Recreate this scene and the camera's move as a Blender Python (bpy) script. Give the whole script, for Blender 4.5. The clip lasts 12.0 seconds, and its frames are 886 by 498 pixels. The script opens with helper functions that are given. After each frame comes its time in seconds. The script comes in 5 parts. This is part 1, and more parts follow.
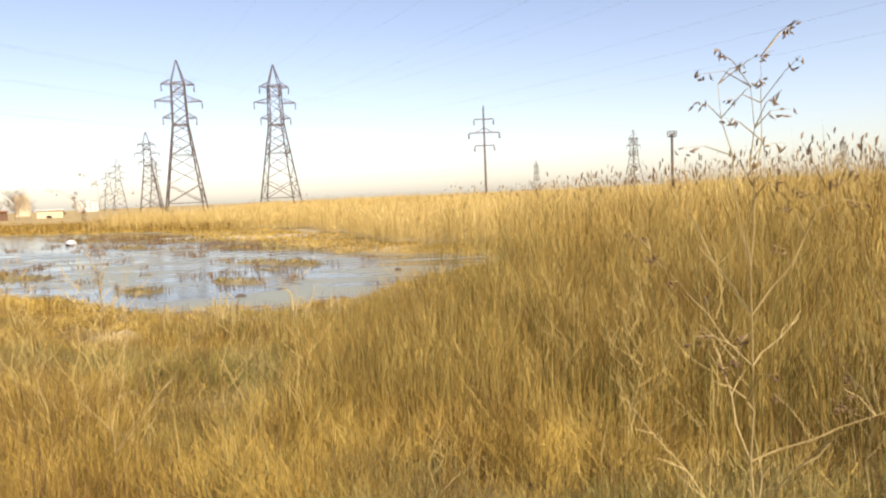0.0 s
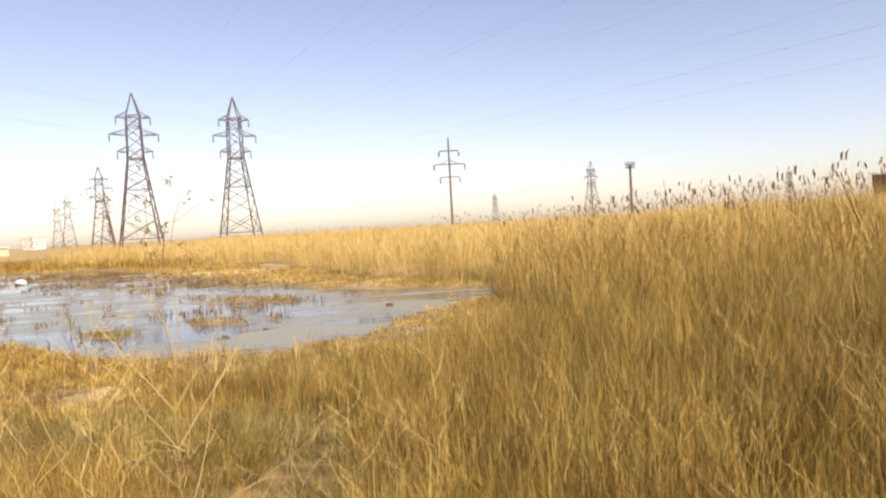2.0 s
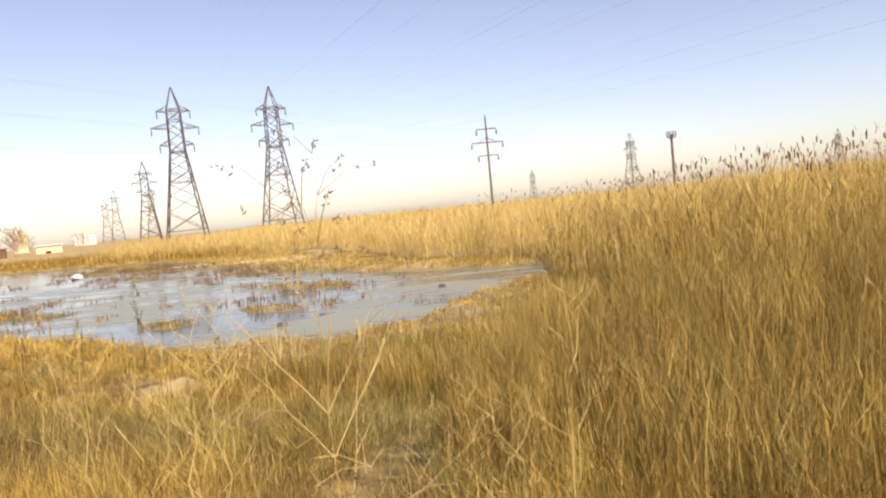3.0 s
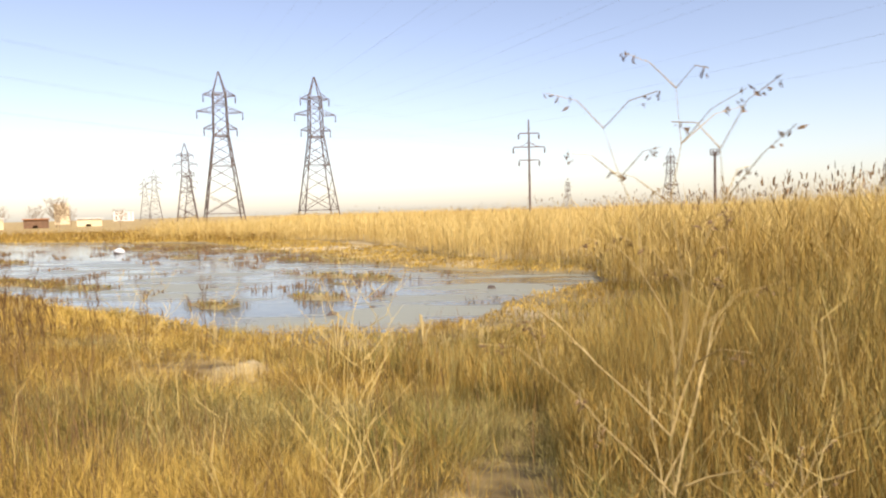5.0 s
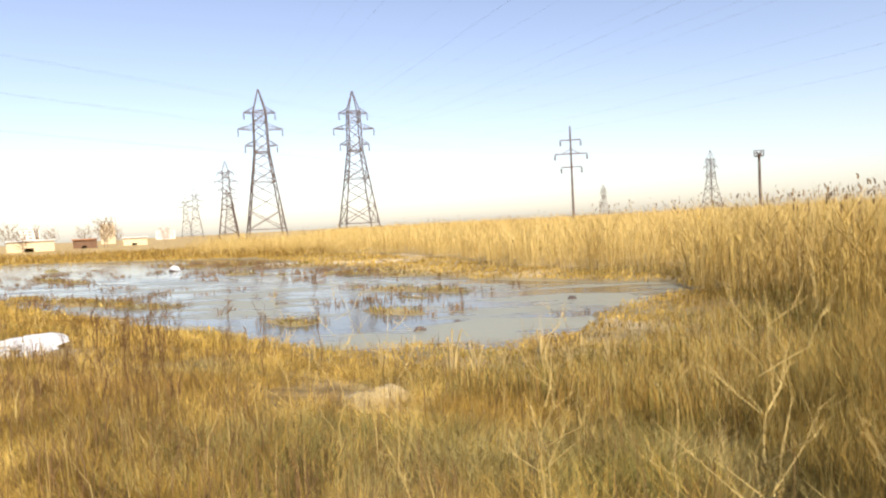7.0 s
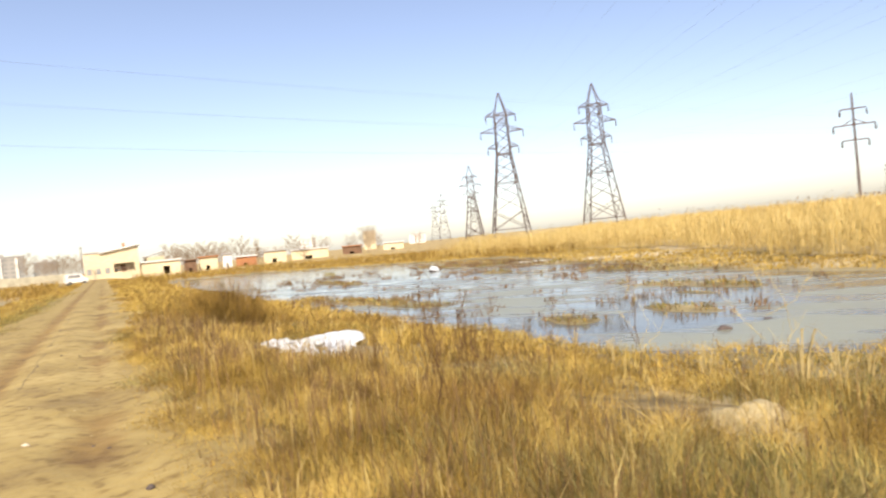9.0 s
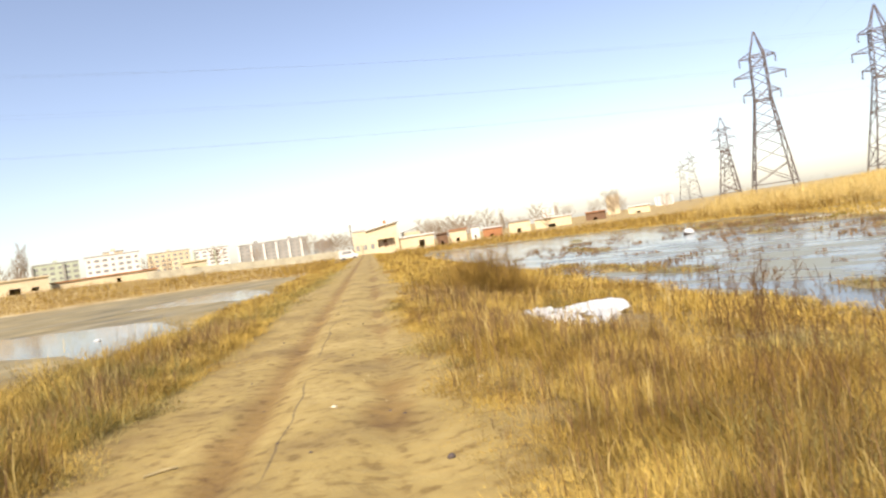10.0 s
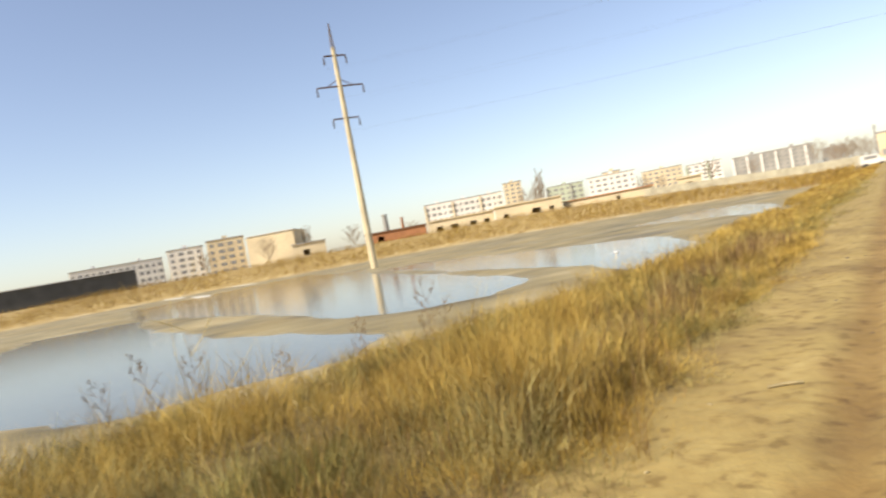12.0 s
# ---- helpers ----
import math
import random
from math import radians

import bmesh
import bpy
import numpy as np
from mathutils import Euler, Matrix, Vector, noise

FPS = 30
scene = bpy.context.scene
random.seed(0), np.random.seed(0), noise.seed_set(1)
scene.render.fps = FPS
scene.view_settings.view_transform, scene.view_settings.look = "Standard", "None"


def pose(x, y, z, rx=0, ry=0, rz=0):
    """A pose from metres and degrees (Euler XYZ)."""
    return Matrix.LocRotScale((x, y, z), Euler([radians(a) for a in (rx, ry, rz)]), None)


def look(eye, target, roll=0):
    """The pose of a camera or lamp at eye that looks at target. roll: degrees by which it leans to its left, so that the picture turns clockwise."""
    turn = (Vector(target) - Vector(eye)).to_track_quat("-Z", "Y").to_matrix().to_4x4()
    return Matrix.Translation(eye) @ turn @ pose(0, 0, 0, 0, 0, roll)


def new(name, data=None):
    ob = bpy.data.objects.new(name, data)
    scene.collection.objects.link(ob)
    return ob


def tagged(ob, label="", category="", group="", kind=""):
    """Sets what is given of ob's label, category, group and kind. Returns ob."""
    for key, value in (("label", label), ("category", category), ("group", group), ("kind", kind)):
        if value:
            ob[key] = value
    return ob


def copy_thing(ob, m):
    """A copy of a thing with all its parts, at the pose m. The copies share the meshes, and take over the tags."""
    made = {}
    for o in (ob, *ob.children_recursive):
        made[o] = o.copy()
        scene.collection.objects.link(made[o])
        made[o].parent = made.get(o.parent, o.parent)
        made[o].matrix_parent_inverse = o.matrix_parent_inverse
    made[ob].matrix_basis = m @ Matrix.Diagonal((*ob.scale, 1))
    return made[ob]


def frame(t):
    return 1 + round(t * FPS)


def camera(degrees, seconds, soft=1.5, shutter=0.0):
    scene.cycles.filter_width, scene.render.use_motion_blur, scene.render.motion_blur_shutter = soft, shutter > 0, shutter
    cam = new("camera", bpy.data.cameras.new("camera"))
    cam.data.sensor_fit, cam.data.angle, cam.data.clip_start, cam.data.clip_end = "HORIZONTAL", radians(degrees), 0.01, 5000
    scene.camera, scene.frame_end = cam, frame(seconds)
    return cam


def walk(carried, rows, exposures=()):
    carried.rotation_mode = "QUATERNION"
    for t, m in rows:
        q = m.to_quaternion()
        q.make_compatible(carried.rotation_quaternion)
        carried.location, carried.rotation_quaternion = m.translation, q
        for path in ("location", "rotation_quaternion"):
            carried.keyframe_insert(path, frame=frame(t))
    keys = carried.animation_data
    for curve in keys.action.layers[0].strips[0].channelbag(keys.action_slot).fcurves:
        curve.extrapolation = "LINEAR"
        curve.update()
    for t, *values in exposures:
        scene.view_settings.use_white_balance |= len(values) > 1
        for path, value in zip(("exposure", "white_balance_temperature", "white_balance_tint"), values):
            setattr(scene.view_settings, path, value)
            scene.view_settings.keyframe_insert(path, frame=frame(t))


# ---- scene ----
cam = camera(66.5, 12.0, soft=2.2, shutter=0.2)
PATH = [
    (0, (-1.525, 2.229, 1.618), (-1.644, 4.219, 1.456), -2.5),
    (0.5, (-1.771, 2.431, 1.571), (-1.802, 4.424, 1.408), -2.4),
    (1, (-2.073, 2.901, 1.608), (-2.076, 4.894, 1.45), -2.7),
    (1.5, (-2.454, 3.244, 1.614), (-2.4, 5.238, 1.465), -3.7),
    (2, (-2.746, 3.632, 1.571), (-2.74, 5.631, 1.499), -3.2),
    (2.5, (-2.969, 3.846, 1.558), (-3.071, 5.841, 1.46), -5.5),
    (4.3, (-3.666, 4.224, 1.54), (-3.873, 6.209, 1.405), -3.4),
    (4.5, (-3.751, 4.275, 1.523), (-3.996, 6.256, 1.395), -2.8),
    (5, (-3.937, 4.364, 1.502), (-4.134, 6.351, 1.389), -1.5),
    (5.5, (-4.41, 4.45, 1.559), (-4.692, 6.426, 1.431), -3.5),
    (6, (-4.71, 4.579, 1.59), (-5.024, 6.551, 1.488), -2.9),
    (6.5, (-5.001, 4.62, 1.6), (-5.304, 6.597, 1.547), -2.5),
    (6.7, (-5.113, 4.68, 1.575), (-5.385, 6.66, 1.509), -2.8),
    (8.3, (-6.343, 5.801, 1.422), (-7.012, 7.684, 1.338), -5.7),
    (8.5, (-6.456, 5.841, 1.4), (-7.179, 7.706, 1.37), -5.7),
    (9, (-6.608, 5.81, 1.418), (-7.567, 7.565, 1.388), -5.7),
    (9.5, (-6.832, 5.893, 1.419), (-8.111, 7.43, 1.387), -8.2),
    (10, (-7.063, 5.896, 1.43), (-8.576, 7.203, 1.395), -8.7),
    (10.5, (-7.224, 5.756, 1.454), (-8.898, 6.85, 1.497), -7.9),
    (11, (-7.398, 5.594, 1.48), (-9.211, 6.436, 1.545), -8.1),
    (11.5, (-7.534, 5.395, 1.477), (-9.471, 5.894, 1.483), -7.8),
    (12, (-7.641, 5.179, 1.495), (-9.64, 5.189, 1.459), -10.7),
]
EXPOSURES = [(0.0, 0.62, 7300, 18), (1.0, 0.62, 7500, 24), (2.7, 0.58, 7500, 22), (4.3, 0.62, 7300, 20), (6.5, 0.68, 7200, 18), (8.3, 0.7, 7000, 16), (10.5, 0.7, 7200, 16), (12.0, 0.6, 7100, 13)]
walk(cam, [(t, look(eye, target, roll)) for t, eye, target, roll in PATH], EXPOSURES)

# ---- world and sun ----
SUN_EL, SUN_AZ = 42.0, 146.0        # degrees; azimuth clockwise from +y
world = bpy.data.worlds.new("sky")
scene.world = world
world.use_nodes = True
wn = world.node_tree
sky = wn.nodes.new("ShaderNodeTexSky")
sky.sky_type, sky.sun_disc = "NISHITA", False
sky.sun_elevation, sky.sun_rotation = radians(SUN_EL), radians(SUN_AZ)
sky.air_density, sky.dust_density, sky.ozone_density = 1.0, 0.85, 1.3
haze = wn.nodes.new("ShaderNodeMix")
haze.data_type, haze.blend_type = "RGBA", "MULTIPLY"
haze.inputs[0].default_value = 1.0
wn.links.new(sky.outputs[0], haze.inputs[6])
haze.inputs[7].default_value = (0.97, 1.0, 1.09, 1)
veil = wn.nodes.new("ShaderNodeHueSaturation")
veil.inputs["Saturation"].default_value = 0.9
wn.links.new(haze.outputs[2], veil.inputs["Color"])
wn.links.new(veil.outputs[0], wn.nodes["Background"].inputs[0])
wn.nodes["Background"].inputs[1].default_value = 0.117
sun = new("sun", bpy.data.lights.new("sun", "SUN"))
sun.data.energy, sun.data.angle, sun.data.color = 4.6, radians(0.6), (1.0, 0.93, 0.8)
to_sun = Vector((math.sin(radians(SUN_AZ)) * math.cos(radians(SUN_EL)), math.cos(radians(SUN_AZ)) * math.cos(radians(SUN_EL)), math.sin(radians(SUN_EL))))
sun.matrix_world = look(to_sun * 60, (0, 0, 0))

rng = np.random.default_rng(7)

# ---- plan: s runs along the track, o across it to the right ----
ORG, ALONG, ACROSS = np.array((-7.15, 5.7)), np.array((-0.823, 0.568)), np.array((0.568, 0.823))
WATER = -1.0


def xy(s, o):
    return (ORG[0] + s * ALONG[0] + o * ACROSS[0], ORG[1] + s * ALONG[1] + o * ACROSS[1])


def so(x, y):
    return ((x - ORG[0]) * ALONG[0] + (y - ORG[1]) * ALONG[1], (x - ORG[0]) * ACROSS[0] + (y - ORG[1]) * ACROSS[1])


def polar(az, dist):
    """A place by its bearing (degrees left of +y) and distance from the middle of the walk."""
    return (-6.5 - dist * math.sin(radians(az)), 5.3 + dist * math.cos(radians(az)))


def signed(px, py, poly):
    """Distance to a closed outline, negative inside."""
    best = np.full(px.shape, 1e9)
    inside = np.zeros(px.shape, bool)
    for (ax, ay), (bx, by) in zip(poly, poly[1:] + poly[:1]):
        dx, dy = bx - ax, by - ay
        k = np.clip(((px - ax) * dx + (py - ay) * dy) / (dx * dx + dy * dy), 0, 1)
        best = np.minimum(best, np.hypot(px - ax - k * dx, py - ay - k * dy))
        if ay != by:
            inside ^= ((ay > py) != (by > py)) & (px < dx * (py - ay) / (by - ay) + ax)
    return np.where(inside, -best, best)


def lattice(ix, iy, seed):
    h = np.sin(ix * 127.1 + iy * 311.7 + seed * 74.7) * 43758.5453
    return h - np.floor(h)


def bumps(x, y, size, seed=0):
    """Smooth value noise, -1 to 1."""
    x, y = x / size, y / size
    ix, iy = np.floor(x), np.floor(y)
    fx, fy = x - ix, y - iy
    fx, fy = fx * fx * (3 - 2 * fx), fy * fy * (3 - 2 * fy)
    a, b = lattice(ix, iy, seed), lattice(ix + 1, iy, seed)
    c, d = lattice(ix, iy + 1, seed), lattice(ix + 1, iy + 1, seed)
    return 2 * (a + (b - a) * fx + (c - a) * fy + (a - b - c + d) * fx * fy) - 1


POND = [(5.6, 10.6), (9.2, 9.0), (13, 8.7), (18, 8.2), (24, 7.9), (38, 7.0), (60, 6.3), (87, 6.2), (114, 11), (99, 23), (85, 28), (71, 31.5), (56, 35.5), (42, 31),
        (37, 28.6), (28, 27.0), (17, 22.6), (13, 22.6), (8.4, 23.4), (6.6, 20.5), (7.0, 16.5), (6.0, 13)]
FLATS = [(-80, -15), (0, -13.5), (8, -11.2), (14, -9.2), (20, -7.5), (30, -6.2), (60, -6), (88, -6.5), (104, -16), (114, -26), (128, -60), (130, -92), (100, -139), (58, -176), (-30, -205), (-150, -160)]
PUDDLES = [
    [(30.2, -7.8), (25, -9.0), (29, -11.8), (33, -17), (40, -27), (63, -52), (60, -44), (47, -22), (42.5, -14.2), (36, -10)],
    [(26.2, -15.0), (22, -14.2), (20.3, -16), (20.6, -20), (25.5, -29.5), (38, -62), (60, -100), (94, -102), (72, -66), (54, -48), (38, -28), (31.5, -21)],
    [(14.9, -13.9), (12, -12.8), (8, -15), (6, -22), (9, -32), (17, -50), (30, -66), (34, -60), (24, -40), (18, -25), (17, -19.5)],
    [(50.5, -7.6), (56, -12), (66, -22.5), (80, -20), (74, -14), (60, -9)],
]
REEDS = [(-60, 6.5), (-14, 7.2), (-6, 8.6), (-2.8, 11.2), (1.3, 15), (5.6, 19.6), (9.6, 25), (15, 26.4), (23.5, 30), (38, 39), (56, 39.5), (72, 36), (80, 60), (120, 100), (60, 170), (-80, 120)]


def height(s, o):
    """Height of the ground."""
    x, y = xy(s, o)
    far = np.hypot(s, o + 0.8)
    # banks that fall away from the track
    right = np.clip((o - 0.9) / 6.8, 0, 1)
    left = np.clip((-2.3 - o) / np.interp(s, (0, 8, 14, 20, 30), (10.4, 8.2, 6.3, 4.8, 3.8)), 0, 1)
    z = -0.93 * (right ** 1.15 + left ** 1.3)
    # reed land and meadow far off
    pond, flat = signed(s, o, POND), signed(s, o, FLATS)
    z = np.where(o > 7.7, np.where(pond > 0, -0.93 + np.clip(pond - 6, 0, 40) * 0.006, z), z)
    z = np.where((flat > 0) & (((o < -6) & (s > 60)) | (o < -40)), -0.93 + np.clip(flat - 0.5, 0, 18) * (0.05 + 0.15 * np.clip((-15 - o) / 60, 0, 1)), z)
    rise = np.clip((far - 110) / 120, 0, 1)
    z = z + rise * np.where(flat < 0, 0, 1) * 0.5
    # beds of pond, mud and puddles
    wob = bumps(x, y, 1.7, 3) * 0.5 + bumps(x, y, 0.6, 4) * 0.25
    pond = pond + wob
    z = np.where(pond < 0, np.maximum(-1.0 + 0.1 * pond, -1.09) + 0.02, z)
    for cs, co, ls, lo, up in ISLETS:
        k = ((s - cs) / ls) ** 2 + ((o - co) / lo) ** 2
        z = np.where(pond < 0, z + up * np.exp(-k) * (0.75 + 1.3 * wob), z)
    mud = flat < 0
    z = np.where(mud, -0.958 + 0.028 * bumps(s / 2.5, o, 5.0, 8) + 0.016 * bumps(s / 2, o, 1.3, 9), z)
    for poly in PUDDLES:
        d = signed(s, o, poly) + 0.5 * wob + 0.5 * bumps(x, y, 6, 12) - 0.5
        z = np.where(mud, np.minimum(z, -0.985 + np.clip(0.1 * d, -0.12, 0.05)), z)
    # uneven verges, ruts and clods of the track
    rough = np.clip(np.abs(o + 0.8) - 1.4, 0, 1) * np.where(pond > 0, 1, 0) * np.where(mud, 0, 1)
    z = z + rough * (0.05 * bumps(x, y, 1.3, 1) + 0.04 * bumps(x, y, 0.5, 2))
    track = np.clip(1.7 - np.abs(o + 0.8), 0, 0.4) / 0.4 * np.clip((120 - s) / 20, 0, 1)
    wave = 0.07 * np.sin(s * 0.21) + 0.05 * bumps(s, 0 * s, 4, 5)
    for line, deep in ((-1.12, 0.075), (0.16, 0.05)):
        z = z - track * deep * np.exp(-((o - line - wave) / 0.2) ** 2)
    z = z + track * (0.02 * np.cos((o + 0.5) * 2.4) + 0.018 * bumps(s / 2.5, o, 0.35, 6) + 0.012 * bumps(s, o, 0.16, 7))
    return z


ISLETS = [(32, 9.6, 4.5, 1.0, 0.14), (27, 10.3, 2.5, 0.7, 0.12), (23.4, 11.2, 2.6, 1.0, 0.14), (13.8, 11.0, 1.3, 0.7, 0.12), (12.3, 13.6, 1.9, 0.7, 0.16), (11.3, 14.6, 1.2, 0.5, 0.14),
          (17, 18.6, 4.0, 1.0, 0.14), (26, 24.0, 7.0, 1.6, 0.16), (36, 22, 6, 0.8, 0.12), (46, 15, 9, 0.9, 0.12), (50, 26, 9, 0.9, 0.12), (62, 20, 9, 0.8, 0.11), 
          (14.5, 16.5, 2.0, 0.5, 0.11), (40, 28.5, 9, 2.0, 0.16)]


# ---- materials ----
def material(name, rough=0.8, metal=0.0):
    m = bpy.data.materials.new(name)
    m.use_nodes = True
    b = m.node_tree.nodes["Principled BSDF"]
    b.inputs["Roughness"].default_value, b.inputs["Metallic"].default_value = rough, metal
    return m, m.node_tree, b


def node(tree, kind, **values):
    n = tree.nodes.new("ShaderNode" + kind)
    for key, value in values.items():
        n.inputs[key.replace("_", " ")].default_value = value
    return n


def ramp(tree, source, *stops):
    r = tree.nodes.new("ShaderNodeValToRGB")
    tree.links.new(source, r.inputs[0])
    while len(r.color_ramp.elements) < len(stops):
        r.color_ramp.elements.new(0.5)
    for e, (p, c) in zip(r.color_ramp.elements, stops):
        e.position, e.color = p, (*c, 1)
    return r.outputs[0]


def mix(tree, factor, a, b, kind="MIX"):
    m = tree.nodes.new("ShaderNodeMix")
    m.data_type, m.blend_type = "RGBA", kind
    for k, v in ((0, factor), (6, a), (7, b)):
        if isinstance(v, (int, float)):
            m.inputs[k].default_value = v
        elif isinstance(v, tuple):
            m.inputs[k].default_value = (*v, 1)
        else:
            tree.links.new(v, m.inputs[k])
    return m.outputs[2]


def world_noise(tree, scale, detail=4.0, stretch=None):
    geo = tree.nodes.new("ShaderNodeNewGeometry")
    at = geo.outputs["Position"]
    if stretch:
        mp = tree.nodes.new("ShaderNodeMapping")
        mp.inputs["Scale"].default_value = stretch
        tree.links.new(at, mp.inputs[0])
        at = mp.outputs[0]
    n = node(tree, "TexNoise", Scale=scale, Detail=detail)
    tree.links.new(at, n.inputs["Vector"])
    return n.outputs["Fac"]


def relief(tree, shader, source, strength, distance):
    b = node(tree, "Bump", Strength=strength, Distance=distance)
    tree.links.new(source, b.inputs["Height"])
    tree.links.new(b.outputs[0], shader.inputs["Normal"])


def plain(name, colour, rough=0.7, metal=0.0, vary=0.25, scale=3.0, bump=0.0):
    """A surface of one colour with blotches and fine grain."""
    m, t, b = material(name, rough, metal)
    dark = tuple(c * (1 - vary) for c in colour)
    light = tuple(min(1, c * (1 + vary)) for c in colour)
    c = ramp(t, world_noise(t, scale, 6), (0.3, dark), (0.7, light))
    fine = ramp(t, world_noise(t, scale * 14, 3), (0.3, (0.85, 0.85, 0.85)), (0.7, (1, 1, 1)))
    t.links.new(mix(t, 1.0, c, fine, "MULTIPLY"), b.inputs["Base Color"])
    if bump:
        relief(t, b, world_noise(t, scale * 8, 5), 0.6, bump)
    return m


def stalks(name, stops, patch, glow=0.15, patch_size=0.5, cover=(0.42, 0.62), clumps=0.0):
    """Dry leaves and stems: each one of its own colour, in patches that lean to another hue."""
    m, t, b = material(name, 0.75)
    geo = t.nodes.new("ShaderNodeNewGeometry")
    own = ramp(t, geo.outputs["Random Per Island"], *stops)
    where = ramp(t, world_noise(t, patch_size, 3), (cover[0], (0, 0, 0)), (cover[1], (1, 1, 1)))
    other = mix(t, 1.0, own, patch, "MULTIPLY")
    col = mix(t, where, own, other)
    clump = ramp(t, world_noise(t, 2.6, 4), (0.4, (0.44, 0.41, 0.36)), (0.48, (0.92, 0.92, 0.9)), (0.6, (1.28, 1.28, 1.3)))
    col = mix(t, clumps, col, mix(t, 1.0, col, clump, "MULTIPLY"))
    t.links.new(col, b.inputs["Base Color"])
    b.inputs["Specular IOR Level"].default_value = 0.25
    tr = t.nodes.new("ShaderNodeBsdfTranslucent")
    t.links.new(col, tr.inputs[0])
    mx = t.nodes.new("ShaderNodeMixShader")
    mx.inputs[0].default_value = glow
    t.links.new(b.outputs[0], mx.inputs[1])
    t.links.new(tr.outputs[0], mx.inputs[2])
    t.links.new(mx.outputs[0], t.nodes["Material Output"].inputs[0])
    return m


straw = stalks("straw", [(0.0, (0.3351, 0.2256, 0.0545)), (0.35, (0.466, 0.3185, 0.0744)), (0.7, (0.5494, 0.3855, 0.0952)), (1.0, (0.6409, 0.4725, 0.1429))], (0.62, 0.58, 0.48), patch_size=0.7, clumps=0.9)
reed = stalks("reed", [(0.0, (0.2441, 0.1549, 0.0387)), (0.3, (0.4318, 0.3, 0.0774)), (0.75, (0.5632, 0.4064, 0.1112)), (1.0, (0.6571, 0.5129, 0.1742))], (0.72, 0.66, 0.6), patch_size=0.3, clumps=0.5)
# paler, greyer reed tones: distance haze put into the colour
hazed_reed = stalks("hazed_reed", [(0.0, (0.4554, 0.3267, 0.1089)), (0.4, (0.594, 0.4455, 0.1633)), (0.8, (0.6732, 0.5148, 0.203)), (1.0, (0.7326, 0.5841, 0.2574))], (0.82, 0.78, 0.74), patch_size=0.12)
plume = stalks("plume", [(0.0, (0.14, 0.085, 0.04)), (1.0, (0.30, 0.2, 0.1))], (0.9, 0.9, 0.9))
dead = stalks("dead_stem", [(0.0, (0.42, 0.3, 0.0975)), (1.0, (0.62, 0.48, 0.188))], (0.8, 0.8, 0.8), glow=0.1)
brown = stalks("brown_stem", [(0.0, (0.10, 0.06, 0.03)), (1.0, (0.24, 0.14, 0.06))], (0.9, 0.9, 0.9), glow=0.1)
steel = plain("galvanised_steel", (0.13, 0.1, 0.085), 0.7, 0.2, 0.3, 0.6)
concrete = plain("concrete", (0.58, 0.49, 0.31), 0.85, 0, 0.18, 0.5, 0.01)
porcelain = plain("insulator_glass", (0.12, 0.1, 0.09), 0.25)
wire_mat = plain("cable_metal", (0.2, 0.2, 0.2), 0.5, 0.6)
white_foam = plain("white_foam", (0.55, 0.59, 0.6), 0.6, 0, 0.1, 4, 0.01)

# ground: bare dirt on the track, litter of dead grass on the banks, wet mud by the water
ground_mat, gt, gb = material("earth", 0.9)
geo = gt.nodes.new("ShaderNodeNewGeometry")
dot = gt.nodes.new("ShaderNodeVectorMath")
dot.operation = "DOT_PRODUCT"
gt.links.new(geo.outputs["Position"], dot.inputs[0])
dot.inputs[1].default_value = (0.568, 0.823, 0)


def maths(tree, op, a, b=None):
    n = tree.nodes.new("ShaderNodeMath")
    n.operation = op
    for k, v in enumerate((a, b)):
        if v is None:
            continue
        if isinstance(v, (int, float)):
            n.inputs[k].default_value = v
        else:
            tree.links.new(v, n.inputs[k])
    return n.outputs[0]


across = maths(gt, "SUBTRACT", dot.outputs["Value"], float(ORG @ ACROSS))
off = maths(gt, "ABSOLUTE", maths(gt, "ADD", across, 0.8))
edge = maths(gt, "ADD", off, maths(gt, "MULTIPLY", maths(gt, "SUBTRACT", world_noise(gt, 1.3, 6), 0.5), 1.3))
bare = ramp(gt, maths(gt, "DIVIDE", edge, 3.0), (0.48, (1, 1, 1)), (0.9, (0, 0, 0)))
dirt = ramp(gt, world_noise(gt, 0.9, 8), (0.3, (0.24, 0.168, 0.056)), (0.5, (0.33, 0.243, 0.08)), (0.7, (0.41, 0.312, 0.115)))
dirt = mix(gt, 1.0, dirt, ramp(gt, world_noise(gt, 6.5, 10), (0.34, (0.62, 0.56, 0.48)), (0.44, (0.9, 0.88, 0.85)), (0.62, (1, 1, 1))), "MULTIPLY")
# litter of dead grass; its darkest tone also stands for shade between tufts
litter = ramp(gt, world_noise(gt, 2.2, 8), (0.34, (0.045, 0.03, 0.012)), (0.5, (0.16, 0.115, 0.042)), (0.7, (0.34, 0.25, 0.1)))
mudcol = ramp(gt, world_noise(gt, 0.35, 7, (1.0, 0.6, 1)), (0.3, (0.11, 0.09, 0.045)), (0.42, (0.19, 0.155, 0.075)), (0.56, (0.25, 0.205, 0.1)), (0.7, (0.33, 0.275, 0.15)))
sep = gt.nodes.new("ShaderNodeSeparateXYZ")
gt.links.new(geo.outputs["Position"], sep.inputs[0])
low = ramp(gt, maths(gt, "ADD", maths(gt, "MULTIPLY", sep.outputs[2], 4.0), 4.35), (0.5, (1, 1, 1)), (0.9, (0, 0, 0)))
